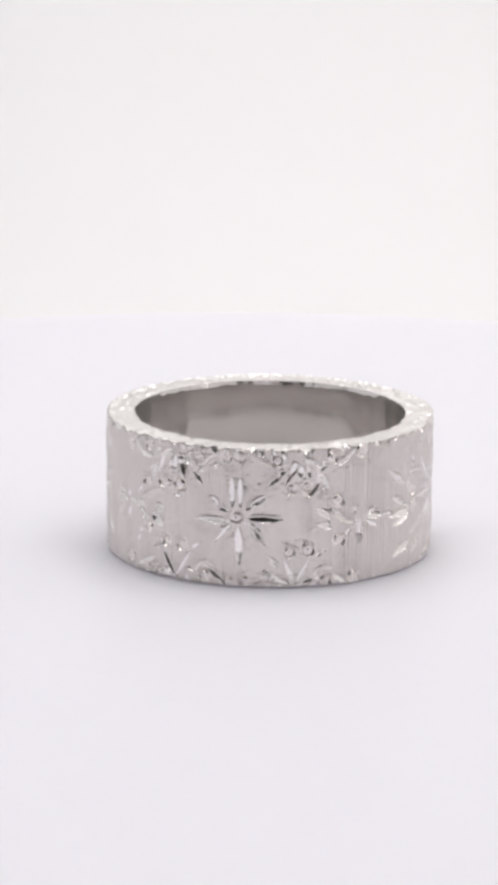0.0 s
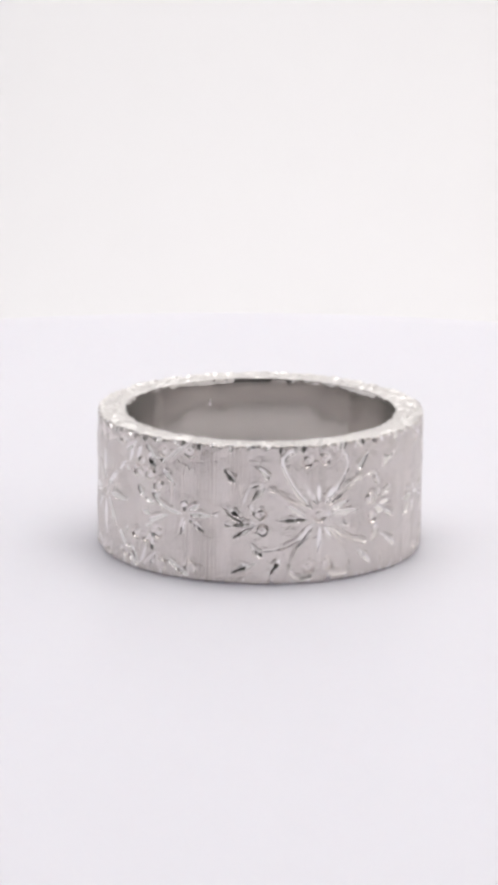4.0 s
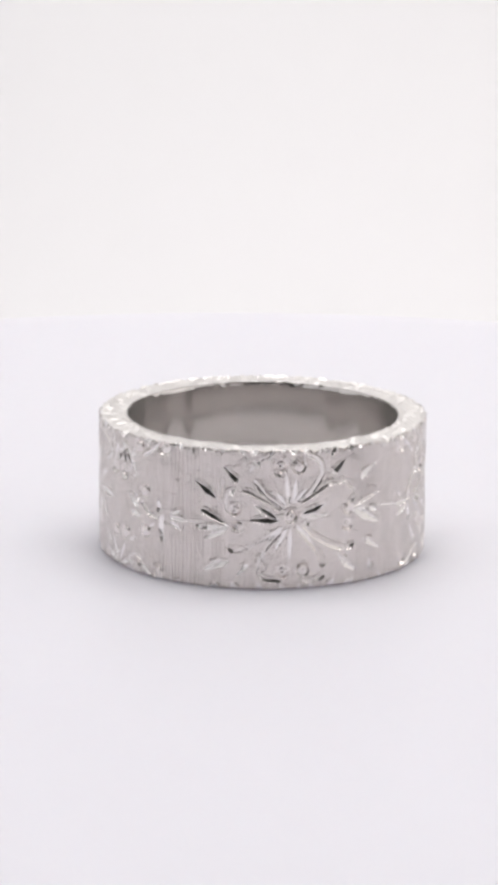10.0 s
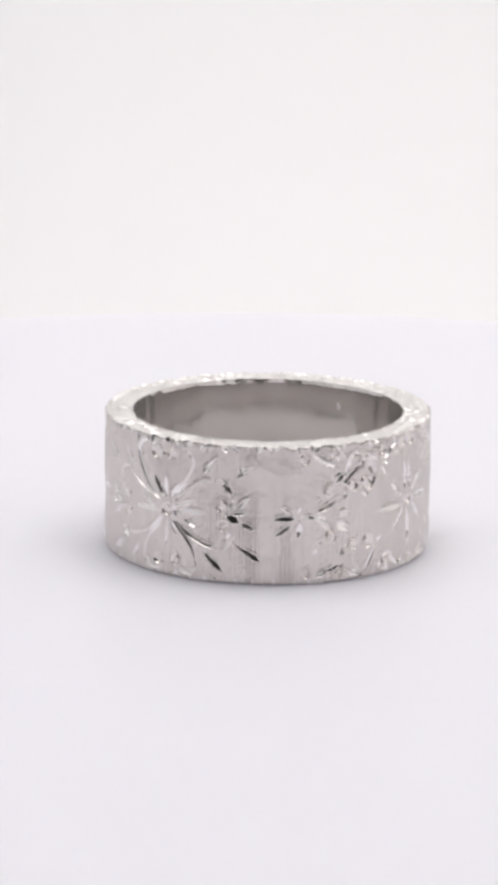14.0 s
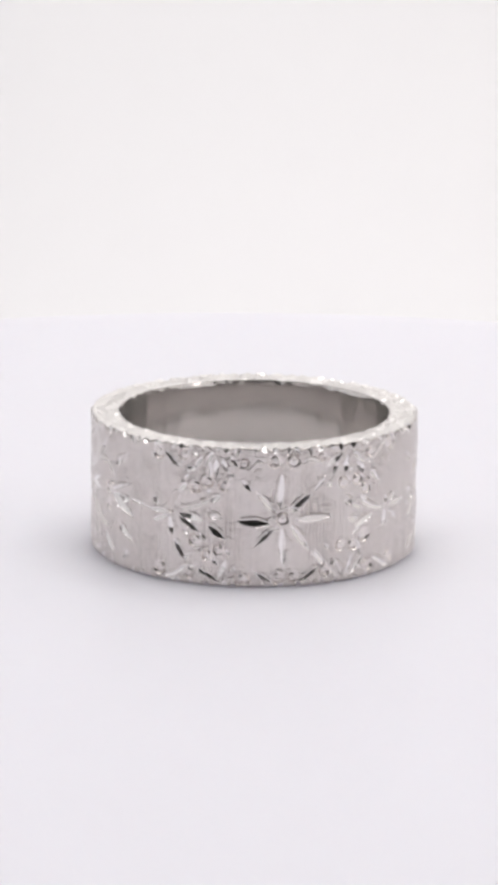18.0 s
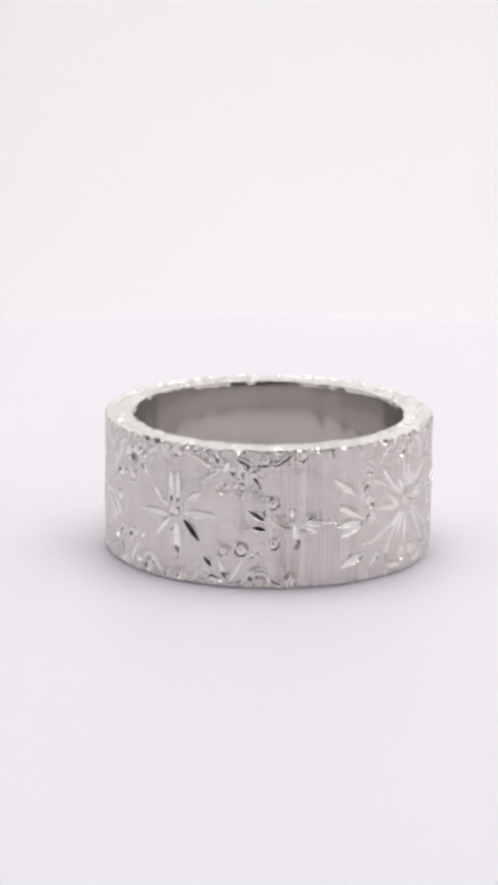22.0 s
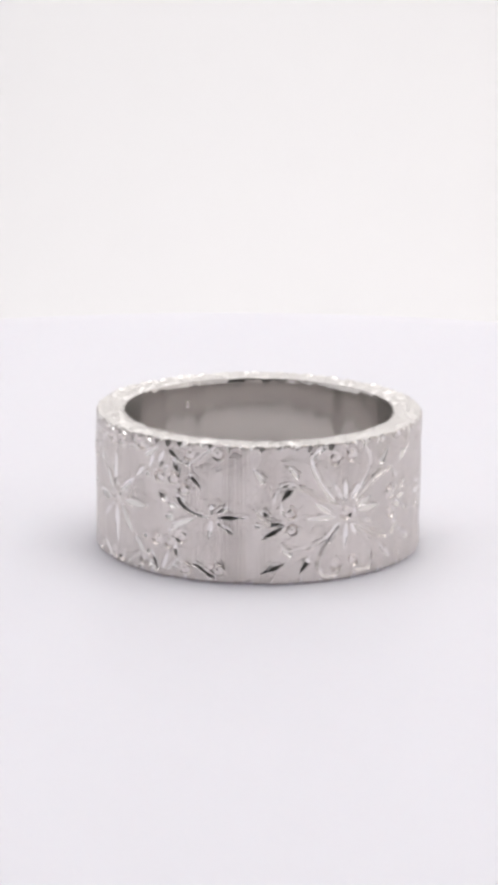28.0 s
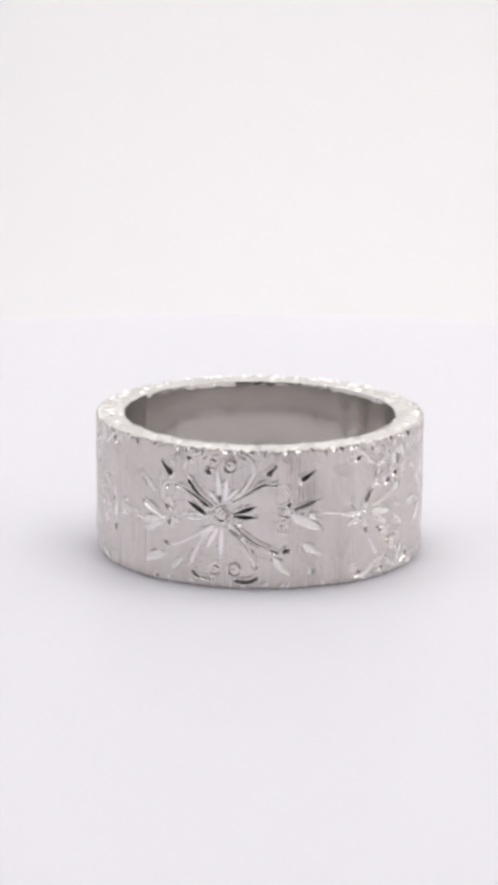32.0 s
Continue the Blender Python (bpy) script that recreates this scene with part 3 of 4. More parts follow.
    petal(m, c + 6.23, 7.78, c + 5.01, 6.93, 0.37, 0.75, 0.70, belly=0.72, name="dart")
    petal(m, c + 3.08, 1.80, c + 4.20, 0.73, 0.44, 0.60, 0.75, belly=0.45, name="dart")
    petal(m, c + 5.86, 5.61, c + 4.97, 4.90, 0.34, 0.75, 0.75, belly=0.45, name="leaf")
    petal(m, c - 5.41, 4.81, c - 4.82, 4.39, 0.37, 0.75, 0.70, belly=0.40, name="leaf")
    petal(m, c + 4.74, 4.56, c + 5.84, 4.66, 0.30, 0.60, 0.90, belly=0.45, name="leaf")
    petal(m, c - 3.77, 1.49, c - 5.32, 0.71, 0.37, 0.60, 0.75, belly=0.45, name="dart")
    bead(m, c + 0.23, 4.39, 0.46)
    bead(m, c - 0.61, 7.94, 0.43)
    bead(m, c + 0.57, 8.05, 0.43)
    bead(m, c + 4.06, 5.09, 0.43)
    bead(m, c + 4.12, 3.77, 0.40)
    bead(m, c - 3.47, 4.61, 0.40)
    bead(m, c - 3.39, 3.59, 0.40)
    bead(m, c - 0.45, 1.09, 0.43)
    bead(m, c + 0.89, 1.19, 0.40)
    # leaves and darts beside the hearts
    m, c = quatrefoil_a, at(164.6)
    petal(m, c + 4.27, 4.47, c + 5.27, 4.01, 0.54, 0.75, 0.60, belly=0.50, name="leaf")
    petal(m, c + 5.26, 4.04, c + 6.15, 3.61, 0.34, 0.75, 0.60, belly=0.45, name="leaf")
    petal(m, c + 4.90, 2.61, c + 6.53, 1.56, 0.44, 0.75, 0.70, belly=0.72, name="dart")
    petal(m, c + 2.81, 2.10, c + 3.48, 1.29, 0.34, 0.75, 0.75, belly=0.50, name="dart")
    petal(m, c + 3.65, 1.17, c + 3.89, 0.98, 0.20, 0.75, 0.75, belly=0.45, name="nick")
    petal(m, c + 4.10, 6.56, c + 4.73, 5.84, 0.37, 0.75, 0.75, belly=0.50, name="scroll")
    petal(m, c + 5.10, 7.32, c + 5.54, 7.58, 0.24, 0.60, 0.75, belly=0.45, name="nick")
    petal(m, c + 4.59, 3.35, c + 4.36, 2.77, 0.24, 0.60, 0.45, belly=0.45, name="nick")
    # leaves and darts beside the hearts
    m, c = quatrefoil_a, at(164.6)
    scroll(m, [(c - 5.74, 5.01), (c - 5.41, 4.49), (c - 4.90, 4.17), (c - 4.31, 4.09)], 0.20, 0.24, 0.41, 0.75)
    petal(m, c - 5.29, 3.86, c - 3.82, 4.01, 0.37, -0.75, 1.05, belly=0.45, name="leaf")
    petal(m, c - 5.31, 2.99, c - 3.85, 3.87, 0.34, 0.75, 0.65, belly=0.45, name="leaf")
    petal(m, c - 5.46, 0.66, c - 4.27, 1.42, 0.44, 0.75, 0.65, belly=0.72, name="dart")
    petal(m, c - 2.98, 0.66, c - 2.24, 1.71, 0.37, 0.75, 0.75, belly=0.72, name="dart")
    petal(m, c - 3.32, 6.44, c - 4.10, 5.42, 0.44, 0.75, 0.75, belly=0.45, name="scroll")
    petal(m, c - 3.86, 2.26, c - 3.36, 1.84, 0.40, 0.60, 0.70, belly=0.45, name="nick")
    petal(m, c - 5.76, 3.92, c - 5.32, 3.76, 0.24, 0.50, 0.20, belly=0.45, name="leaf")
    # a fan of leaves with two beads
    m, c = motif("leaf_fan"), at(100.0)
    petal(m, c + 0.86, 7.90, c + 1.09, 6.91, 0.34, 0.60, 1.10, belly=0.45, name="leaf")
    petal(m, c + 0.52, 8.38, c + 1.41, 7.55, 0.30, 0.75, 0.70, belly=0.45, name="leaf")
    petal(m, c + 1.23, 7.57, c + 1.31, 6.79, 0.27, -0.75, 1.05, belly=0.45, name="leaf")
    petal(m, c + 0.15, 8.19, c - 0.23, 7.21, 0.27, 0.50, 0.20, belly=0.45, name="leaf")
    petal(m, c - 0.63, 7.89, c - 1.03, 6.90, 0.27, -0.60, 0.75, belly=0.45, name="leaf")
    scroll(m, [(c + 1.77, 7.51), (c + 2.41, 7.83), (c + 2.90, 8.25), (c + 3.25, 8.55)], 0.17, 0.27, 0.51, 0.30)
    petal(m, c + 0.26, 7.05, c + 0.45, 7.36, 0.20, 0.75, 0.30, belly=0.45, name="nick")
    petal(m, c - 1.35, 6.56, c - 1.02, 6.39, 0.24, 0.75, 0.65, belly=0.45, name="nick")
    petal(m, c + 1.95, 6.94, c + 2.92, 5.98, 0.40, 0.75, 0.50, belly=0.20, name="dart")
    petal(m, c + 1.63, 7.60, c + 2.06, 7.42, 0.27, 0.60, 1.20, belly=0.45, name="nick")
    petal(m, c + 1.28, 5.34, c + 1.71, 5.15, 0.20, 0.75, 0.60, belly=0.45, name="nick")
    bead(m, c - 0.15, 6.53, 0.43)
    bead(m, c + 0.90, 6.57, 0.43)
    bead(m, c + 1.60, 5.94, 0.43)
    # a fan of leaves with two beads
    m, c = motif("leaf_fan"), at(100.0)
    petal(m, c + 0.92, 2.61, c + 1.12, 1.46, 0.30, 0.60, 0.75, belly=0.45, name="leaf")
    petal(m, c - 0.85, 1.66, c - 0.13, 0.36, 0.34, 0.75, 0.75, belly=0.55, name="leaf")
    petal(m, c - 2.24, 2.32, c - 1.42, 1.35, 0.27, 0.75, 0.75, belly=0.45, name="leaf")
    petal(m, c + 0.03, 0.45, c + 0.55, 1.77, 0.24, 0.50, 0.20, belly=0.45, name="leaf")
    petal(m, c + 0.26, 0.41, c + 1.45, 1.56, 0.27, 0.60, 0.75, belly=0.45, name="leaf")
    petal(m, c - 0.85, 1.29, c - 1.26, 1.53, 0.24, 0.60, 1.30, belly=0.45, name="nick")
    bead(m, c - 0.37, 2.42, 0.40)
    bead(m, c + 0.55, 2.32, 0.40)
    bead(m, c + 1.48, 2.81, 0.48)
    bead(m, c - 1.46, 0.90, 0.43)
    # beads and scrolls along the rim
    m, c = motif("rim_scroll"), at(100.0)
    petal(m, c + 3.89, 7.49, c + 3.82, 7.20, 0.17, 0.75, 0.75, belly=0.45, name="nick")
    petal(m, c + 3.11, 8.40, c + 3.53, 8.63, 0.20, 0.60, 0.75, belly=0.45, name="nick")
    bead(m, c + 3.91, 8.43, 0.51)
    bead(m, c + 1.91, 8.13, 0.38)
    # beads and scrolls along the rim
    m, c = motif("rim_scroll"), at(100.0)
    scroll(m, [(c + 2.25, 1.22), (c + 2.82, 0.92), (c + 3.32, 0.58), (c + 3.88, 0.30)], 0.27, 0.34, 0.51, 0.45)
    petal(m, c + 0.93, 0.92, c + 1.23, 0.73, 0.20, 0.50, 0.20, belly=0.45, name="nick")
    bead(m, c + 1.78, 0.85, 0.46)
    bead(m, c + 3.91, 0.96, 0.48)
    # a blossom on curved stems
    m, c = motif("sprig"), at(125.0)
    scroll(m, [(c - 3.49, 5.51), (c - 3.12, 4.92), (c - 2.32, 4.47), (c - 1.12, 4.23)], 0.34, 0.24, 0.51, 0.60)
    petal(m, c - 4.88, 5.61, c - 4.23, 4.96, 0.40, 0.75, 0.75, belly=0.60, name="leaf")
    petal(m, c - 4.15, 4.93, c - 3.33, 4.61, 0.27, 0.75, 0.55, belly=0.45, name="leaf")
    petal(m, c - 4.45, 4.06, c - 3.70, 3.92, 0.40, 0.75, 0.50, belly=0.60, name="leaf")
    petal(m, c - 3.92, 3.46, c - 2.32, 4.10, 0.37, 0.60, 0.75, belly=0.45, name="leaf")
    petal(m, c - 4.14, 3.00, c - 3.33, 3.52, 0.20, 0.60, 0.75, belly=0.45, name="leaf")
    petal(m, c - 1.13, 5.10, c - 1.12, 4.41, 0.30, 0.60, 0.75, belly=0.45, name="petal")
    petal(m, c - 1.19, 4.12, c - 1.32, 2.91, 0.37, 0.60, 0.70, belly=0.45, name="petal")
    petal(m, c - 0.88, 4.56, c - 0.08, 4.97, 0.37, 0.75, 0.50, belly=0.55, name="petal")
    petal(m, c - 0.81, 4.31, c + 0.70, 4.35, 0.37, 0.75, 0.50, belly=0.50, name="petal")
    petal(m, c - 0.45, 3.84, c + 0.22, 3.23, 0.30, 0.75, 0.30, belly=0.45, name="petal")
    petal(m, c - 0.80, 4.02, c - 0.56, 3.73, 0.24, 0.60, 0.90, belly=0.45, name="petal")
    petal(m, c + 0.63, 4.31, c + 1.19, 4.41, 0.13, 0.50, 0.20, belly=0.45, name="nick")
    # a star
    m, c = motif("star"), at(76.95)
    petal(m, c - 0.75, 4.13, c - 2.87, 4.28, 0.52, 0.75, 0.50, belly=0.45, name="petal")
    petal(m, c + 0.86, 4.34, c + 3.16, 4.37, 0.42, 0.75, 0.50, belly=0.45, name="petal")
    petal(m, c - 0.20, 5.12, c - 0.04, 7.36, 0.41, 0.60, 0.40, belly=0.45, name="petal")
    petal(m, c - 0.04, 3.82, c + 0.08, 1.35, 0.48, 0.60, 0.75, belly=0.45, name="petal")
    petal(m, c + 0.51, 4.01, c + 1.72, 2.33, 0.42, 0.60, 0.85, belly=0.45, name="petal")
    petal(m, c + 0.61, 5.03, c + 1.86, 5.99, 0.40, 0.75, 0.48, belly=0.45, name="petal")
    petal(m, c + 0.40, 5.10, c + 1.10, 4.92, 0.25, 0.75, 0.50, belly=0.45, name="petal")
    petal(m, c - 0.50, 3.90, c - 1.70, 2.70, 0.32, 0.75, 0.48, belly=0.45, name="petal")
    petal(m, c - 0.45, 4.80, c - 1.66, 6.22, 0.30, 0.60, 0.88, belly=0.45, name="petal")
    petal(m, c - 2.55, 6.95, c - 1.93, 6.20, 0.37, 0.75, 0.55, belly=0.45, name="dart")
    petal(m, c + 2.80, 6.96, c + 2.03, 6.09, 0.27, -0.60, 0.55, belly=0.45, name="dart")
    petal(m, c + 1.83, 2.22, c + 3.96, 0.18, 0.37, 0.60, 0.80, belly=0.60, name="dart")
    petal(m, c - 0.72, 4.67, c - 0.51, 4.46, 0.24, 0.60, 0.90, belly=0.45, name="nick")
    petal(m, c + 0.29, 5.21, c + 0.05, 5.27, 0.20, 0.75, 0.50, belly=0.45, name="nick")
    petal(m, c - 0.50, 3.96, c - 0.29, 3.75, 0.17, 0.75, 0.40, belly=0.45, name="nick")
    bead(m, c + 0.02, 4.48, 0.43)
    # beads and scrolls along the rim
    m, c = motif("rim_scroll"), at(76.95)
    petal(m, c + 2.83, 7.61, c + 3.99, 8.39, 0.37, 0.75, 0.65, belly=0.45, name="leaf")
    petal(m, c - 2.81, 7.79, c - 3.26, 8.40, 0.27, 0.75, 0.65, belly=0.45, name="leaf")
    scroll(m, [(c + 1.27, 7.94), (c + 1.76, 8.15), (c + 2.26, 7.99), (c + 2.54, 8.27)], 0.17, 0.20, 0.34, 0.20)
    scroll(m, [(c - 1.09, 7.97), (c - 1.52, 8.24), (c - 1.94, 7.86), (c - 2.30, 7.54)], 0.17, 0.20, -0.34, 0.20)
    petal(m, c + 4.30, 7.79, c + 4.19, 7.08, 0.30, 0.75, 0.90, belly=0.45, name="nick")
    bead(m, c - 0.50, 8.14, 0.46)
    bead(m, c + 0.68, 8.16, 0.46)
    bead(m, c - 2.37, 8.00, 0.35)
    bead(m, c + 2.54, 8.27, 0.32)
    # beads and scrolls along the rim
    m, c = motif("rim_scroll"), at(76.95)
    petal(m, c - 1.90, 1.15, c - 0.61, 0.27, 0.30, 0.75, 0.55, belly=0.45, name="leaf")
    scroll(m, [(c + 2.63, 1.20), (c + 2.02, 1.00), (c + 1.42, 0.55), (c + 0.79, 0.30)], 0.24, 0.30, -0.51, 0.55)
    petal(m, c - 1.32, 0.35, c - 0.96, 0.15, 0.17, 0.60, 1.20, belly=0.45, name="nick")
    petal(m, c + 2.39, 0.37, c + 2.78, 0.20, 0.24, 0.60, 0.80, belly=0.45, name="nick")
    bead(m, c - 2.33, 0.57, 0.43)
    bead(m, c - 0.33, 0.65, 0.43)
    bead(m, c + 0.68, 0.66, 0.43)
    bead(m, c + 2.77, 1.01, 0.40)
    # a fan of leaves with two beads
    m, c = motif("leaf_fan"), at(54.0)
    petal(m, c - 0.12, 8.65, c - 0.59, 7.72, 0.30, 0.75, 0.75, belly=0.45, name="leaf")
    petal(m, c + 0.12, 8.23, c + 0.06, 6.94, 0.37, -0.75, 0.95, belly=0.45, name="leaf")
    petal(m, c - 0.26, 7.98, c - 0.28, 6.90, 0.27, 0.60, 0.75, belly=0.45, name="leaf")
    petal(m, c + 0.42, 8.28, c + 0.83, 7.30, 0.27, -0.60, 0.75, belly=0.45, name="leaf")
    petal(m, c - 0.78, 8.31, c - 1.28, 7.55, 0.27, 0.75, 0.65, belly=0.45, name="leaf")
    petal(m, c - 1.79, 7.58, c - 1.21, 7.40, 0.30, 0.60, 0.80, belly=0.45, name="nick")
    petal(m, c - 0.84, 7.09, c - 0.54, 6.85, 0.24, 0.75, 1.45, belly=0.45, name="nick")
    petal(m, c + 0.76, 6.87, c + 1.16, 7.12, 0.24, 0.60, 1.30, belly=0.45, name="nick")
    petal(m, c - 1.64, 7.07, c - 1.99, 6.80, 0.20, 0.50, 0.20, belly=0.45, name="nick")
    bead(m, c - 1.23, 6.36, 0.43)
    bead(m, c - 0.42, 6.70, 0.40)
    bead(m, c + 0.57, 6.53, 0.38)
    # a fan of leaves with two beads
    m, c = motif("leaf_fan"), at(54.0)
    petal(m, c + 0.73, 1.79, c + 0.21, 0.53, 0.34, 0.75, 0.75, belly=0.45, name="leaf")
    petal(m, c + 1.44, 1.14, c + 0.33, 0.29, 0.34, 0.60, 1.70, belly=0.45, name="leaf")
    petal(m, c + 0.25, 0.30, c - 0.90, 1.07, 0.27, 0.60, 0.75, belly=0.45, name="leaf")
    petal(m, c - 1.00, 3.41, c - 0.55, 2.87, 0.27, 0.75, 1.35, belly=0.45, name="leaf")
    petal(m, c - 0.16, 1.74, c + 0.23, 1.40, 0.24, 0.60, 0.70, belly=0.45, name="nick")
    petal(m, c - 1.73, 3.21, c - 2.02, 3.48, 0.24, 0.75, 1.55, belly=0.45, name="nick")
    petal(m, c + 0.76, 2.44, c + 0.93, 2.05, 0.20, 0.75, 1.00, belly=0.45, name="nick")
    bead(m, c - 1.29, 2.93, 0.46)
    bead(m, c - 0.50, 2.03, 0.40)
    bead(m, c + 0.21, 2.43, 0.40)
    bead(m, c + 1.61, 0.57, 0.38)
    # beads and scrolls along the rim
    m, c = motif("rim_scroll"), at(54.0)
    scroll(m, [(c - 3.41, 8.41), (c - 2.99, 8.12), (c - 2.64, 7.72), (c - 2.14, 7.52)], 0.20, 0.24, 0.41, 0.75)
    petal(m, c - 4.17, 7.91, c - 4.38, 8.19, 0.17, 0.75, 0.30, belly=0.45, name="nick")
    petal(m, c - 1.44, 8.56, c - 1.08, 8.33, 0.24, 0.75, 1.55, belly=0.45, name="nick")
    bead(m, c - 3.82, 8.23, 0.46)
    bead(m, c - 2.08, 8.31, 0.38)
    # beads and scrolls along the rim
    m, c = motif("rim_scroll"), at(54.0)
    scroll(m, [(c - 3.46, 0.31), (c - 2.69, 0.59), (c - 1.99, 1.07), (c - 1.27, 1.25)], 0.20, 0.34, 0.51, 0.65)
    petal(m, c - 3.11, 0.16, c - 2.69, 0.22, 0.20, 0.60, 1.05, belly=0.45, name="nick")
    petal(m, c - 1.05, 1.16, c - 0.52, 0.60, 0.27, 0.60, 0.70, belly=0.45, name="leaf")
    bead(m, c - 3.72, 0.82, 0.48)
    bead(m, c - 1.70, 0.76, 0.40)
    # a blossom on curved stems
    m, c = motif("sprig"), at(32.0)
    petal(m, c - 0.63, 4.52, c + 0.97, 4.52, 0.30, 0.75, 0.50, belly=0.55, name="petal")
    petal(m, c - 0.24, 3.80, c + 0.91, 4.27, 0.34, 0.75, 0.55, belly=0.45, name="petal")
    petal(m, c - 0.22, 5.39, c + 0.20, 4.89, 0.27, 0.60, 0.85, belly=0.45, name="petal")
    scroll(m, [(c + 1.15, 4.45), (c + 1.18, 5.03), (c + 1.42, 5.56), (c + 1.80, 5.98)], 0.40, 0.30, 0.41, 0.90)
    petal(m, c + 1.63, 5.84, c + 2.26, 6.54, 0.37, 0.75, 0.60, belly=0.60, name="leaf")
    petal(m, c + 1.05, 4.23, c + 1.24, 3.00, 0.34, 0.60, 0.70, belly=0.45, name="petal")
    petal(m, c + 1.38, 2.85, c + 2.14, 1.51, 0.30, 0.60, 0.75, belly=0.45, name="petal")
    scroll(m, [(c + 1.74, 4.79), (c + 2.53, 4.97), (c + 3.25, 5.28), (c + 3.84, 5.60)], 0.20, 0.34, 0.51, 0.60)
    petal(m, c + 3.77, 5.46, c + 4.45, 5.90, 0.40, 0.75, 0.70, belly=0.45, name="leaf")
    petal(m, c + 1.68, 4.50, c + 3.42, 4.18, 0.47, 0.60, 0.90, belly=0.45, name="leaf")
    petal(m, c + 1.75, 4.28, c + 3.13, 3.41, 0.34, 0.60, 0.75, belly=0.45, name="leaf")
    petal(m, c + 3.71, 4.63, c + 4.55, 4.40, 0.40, 0.75, 1.75, belly=0.40, name="leaf")
    petal(m, c + 3.64, 3.95, c + 4.74, 3.04, 0.44, 0.60, 0.70, belly=0.45, name="leaf")
    petal(m, c - 2.18, 4.85, c - 0.42, 4.59, 0.13, 0.50, 0.20, belly=0.45, name="hairline")
    petal(m, c + 2.07, 1.73, c + 2.35, 1.86, 0.20, 0.75, 0.60, belly=0.45, name="nick")
    petal(m, c + 3.57, 5.98, c + 3.83, 6.25, 0.24, -0.60, 0.45, belly=0.45, name="nick")
    # four scrolled hearts about a bead
    quatrefoil_b = m = motif("quatrefoil")
    c = at(347.7)
    scroll(m, [(c - 0.60, 5.19), (c - 1.55, 5.91), (c - 2.12, 6.60), (c - 2.41, 7.15)], 0.30, 0.27, -0.51, 0.50)
    scroll(m, [(c - 2.70, 7.42), (c - 2.42, 8.01), (c - 1.92, 8.40), (c - 1.36, 8.50)], 0.17, 0.17, 0.34, 0.20)
    scroll(m, [(c + 0.40, 5.45), (c + 1.30, 6.38), (c + 1.81, 7.26), (c + 1.73, 7.94), (c + 1.27, 8.46), (c + 0.72, 8.53)], 0.24, 0.24, -0.34, 0.20)
    petal(m, c - 1.29, 7.57, c - 0.66, 7.27, 0.30, 0.75, 0.55, belly=0.45, name="scroll")
    scroll(m, [(c + 0.47, 5.56), (c + 1.48, 6.16), (c + 2.28, 6.67), (c + 2.78, 6.75)], 0.20, 0.30, 0.51, 0.65)
    scroll(m, [(c + 2.86, 6.67), (c + 3.52, 6.73), (c + 3.97, 6.30), (c + 4.13, 5.71)], 0.17, 0.20, 0.41, 0.70)
    scroll(m, [(c + 0.48, 4.30), (c + 1.51, 3.31), (c + 2.59, 2.67), (c + 3.58, 2.38)], 0.27, 0.37, 0.41, 0.75)
    petal(m, c + 4.18, 2.76, c + 3.59, 2.27, 0.37, 0.75, 0.75, belly=0.50, name="scroll")
    petal(m, c + 4.21, 5.77, c + 3.55, 4.75, 0.34, 0.75, 0.75, belly=0.40, name="scroll")
    scroll(m, [(c - 0.74, 5.11), (c - 1.83, 5.82), (c - 2.69, 6.27), (c - 3.35, 6.39)], 0.24, 0.24, -0.51, 0.60)
    scroll(m, [(c - 3.50, 6.49), (c - 3.94, 6.30), (c - 4.13, 5.70), (c - 4.09, 4.91)], 0.17, 0.17, -0.34, 0.20)
    scroll(m, [(c - 0.63, 4.07), (c - 1.81, 3.26), (c - 3.03, 2.62), (c - 3.92, 2.31)], 0.20, 0.17, -0.34, 0.20)
    petal(m, c - 4.08, 2.80, c - 3.62, 2.31, 0.27, 0.75, 0.75, belly=0.45, name="scroll")
    scroll(m, [(c - 0.52, 3.86), (c - 1.46, 2.92), (c - 1.98, 1.98), (c - 2.23, 1.16)], 0.20, 0.20, -0.41, 0.35)
    scroll(m, [(c - 2.08, 1.17), (c - 1.72, 0.72), (c - 1.09, 0.64), (c - 0.60, 0.58)], 0.30, 0.30, 0.51, 0.55)
    scroll(m, [(c + 0.21, 4.08), (c + 1.27, 2.84), (c + 1.85, 1.84), (c + 1.93, 1.22)], 0.24, 0.34, 0.41, 0.75)
    scroll(m, [(c + 2.22, 0.91), (c + 1.65, 0.57), (c + 1.02, 0.55), (c + 0.59, 0.67)], 0.30, 0.34, -0.51, 0.50)
    petal(m, c - 0.77, 4.50, c - 2.79, 4.53, 0.37, 0.75, 0.50, belly=0.45, name="ray")
    petal(m, c - 0.98, 4.64, c - 2.40, 5.50, 0.37, 0.75, 0.60, belly=0.45, name="ray")
    petal(m, c + 0.48, 4.73, c + 2.24, 4.65, 0.34, 0.75, 0.50, belly=0.45, name="ray")
    petal(m, c + 0.48, 4.80, c + 2.19, 5.45, 0.34, 0.75, 0.55, belly=0.45, name="ray")
    petal(m, c + 0.69, 4.48, c + 1.11, 4.08, 0.27, 0.75, 1.65, belly=0.45, name="ray")
    petal(m, c + 0.28, 4.15, c + 1.41, 2.84, 0.30, 0.60, 0.85, belly=0.45, name="ray")
    petal(m, c - 0.35, 4.00, c - 1.10, 2.53, 0.24, 0.50, 0.20, belly=0.45, name="ray")
    petal(m, c - 0.14, 3.93, c - 0.22, 1.90, 0.27, 0.60, 0.75, belly=0.45, name="ray")
    petal(m, c - 0.63, 4.07, c - 1.53, 3.17, 0.27, 0.50, 0.20, belly=0.45, name="ray")
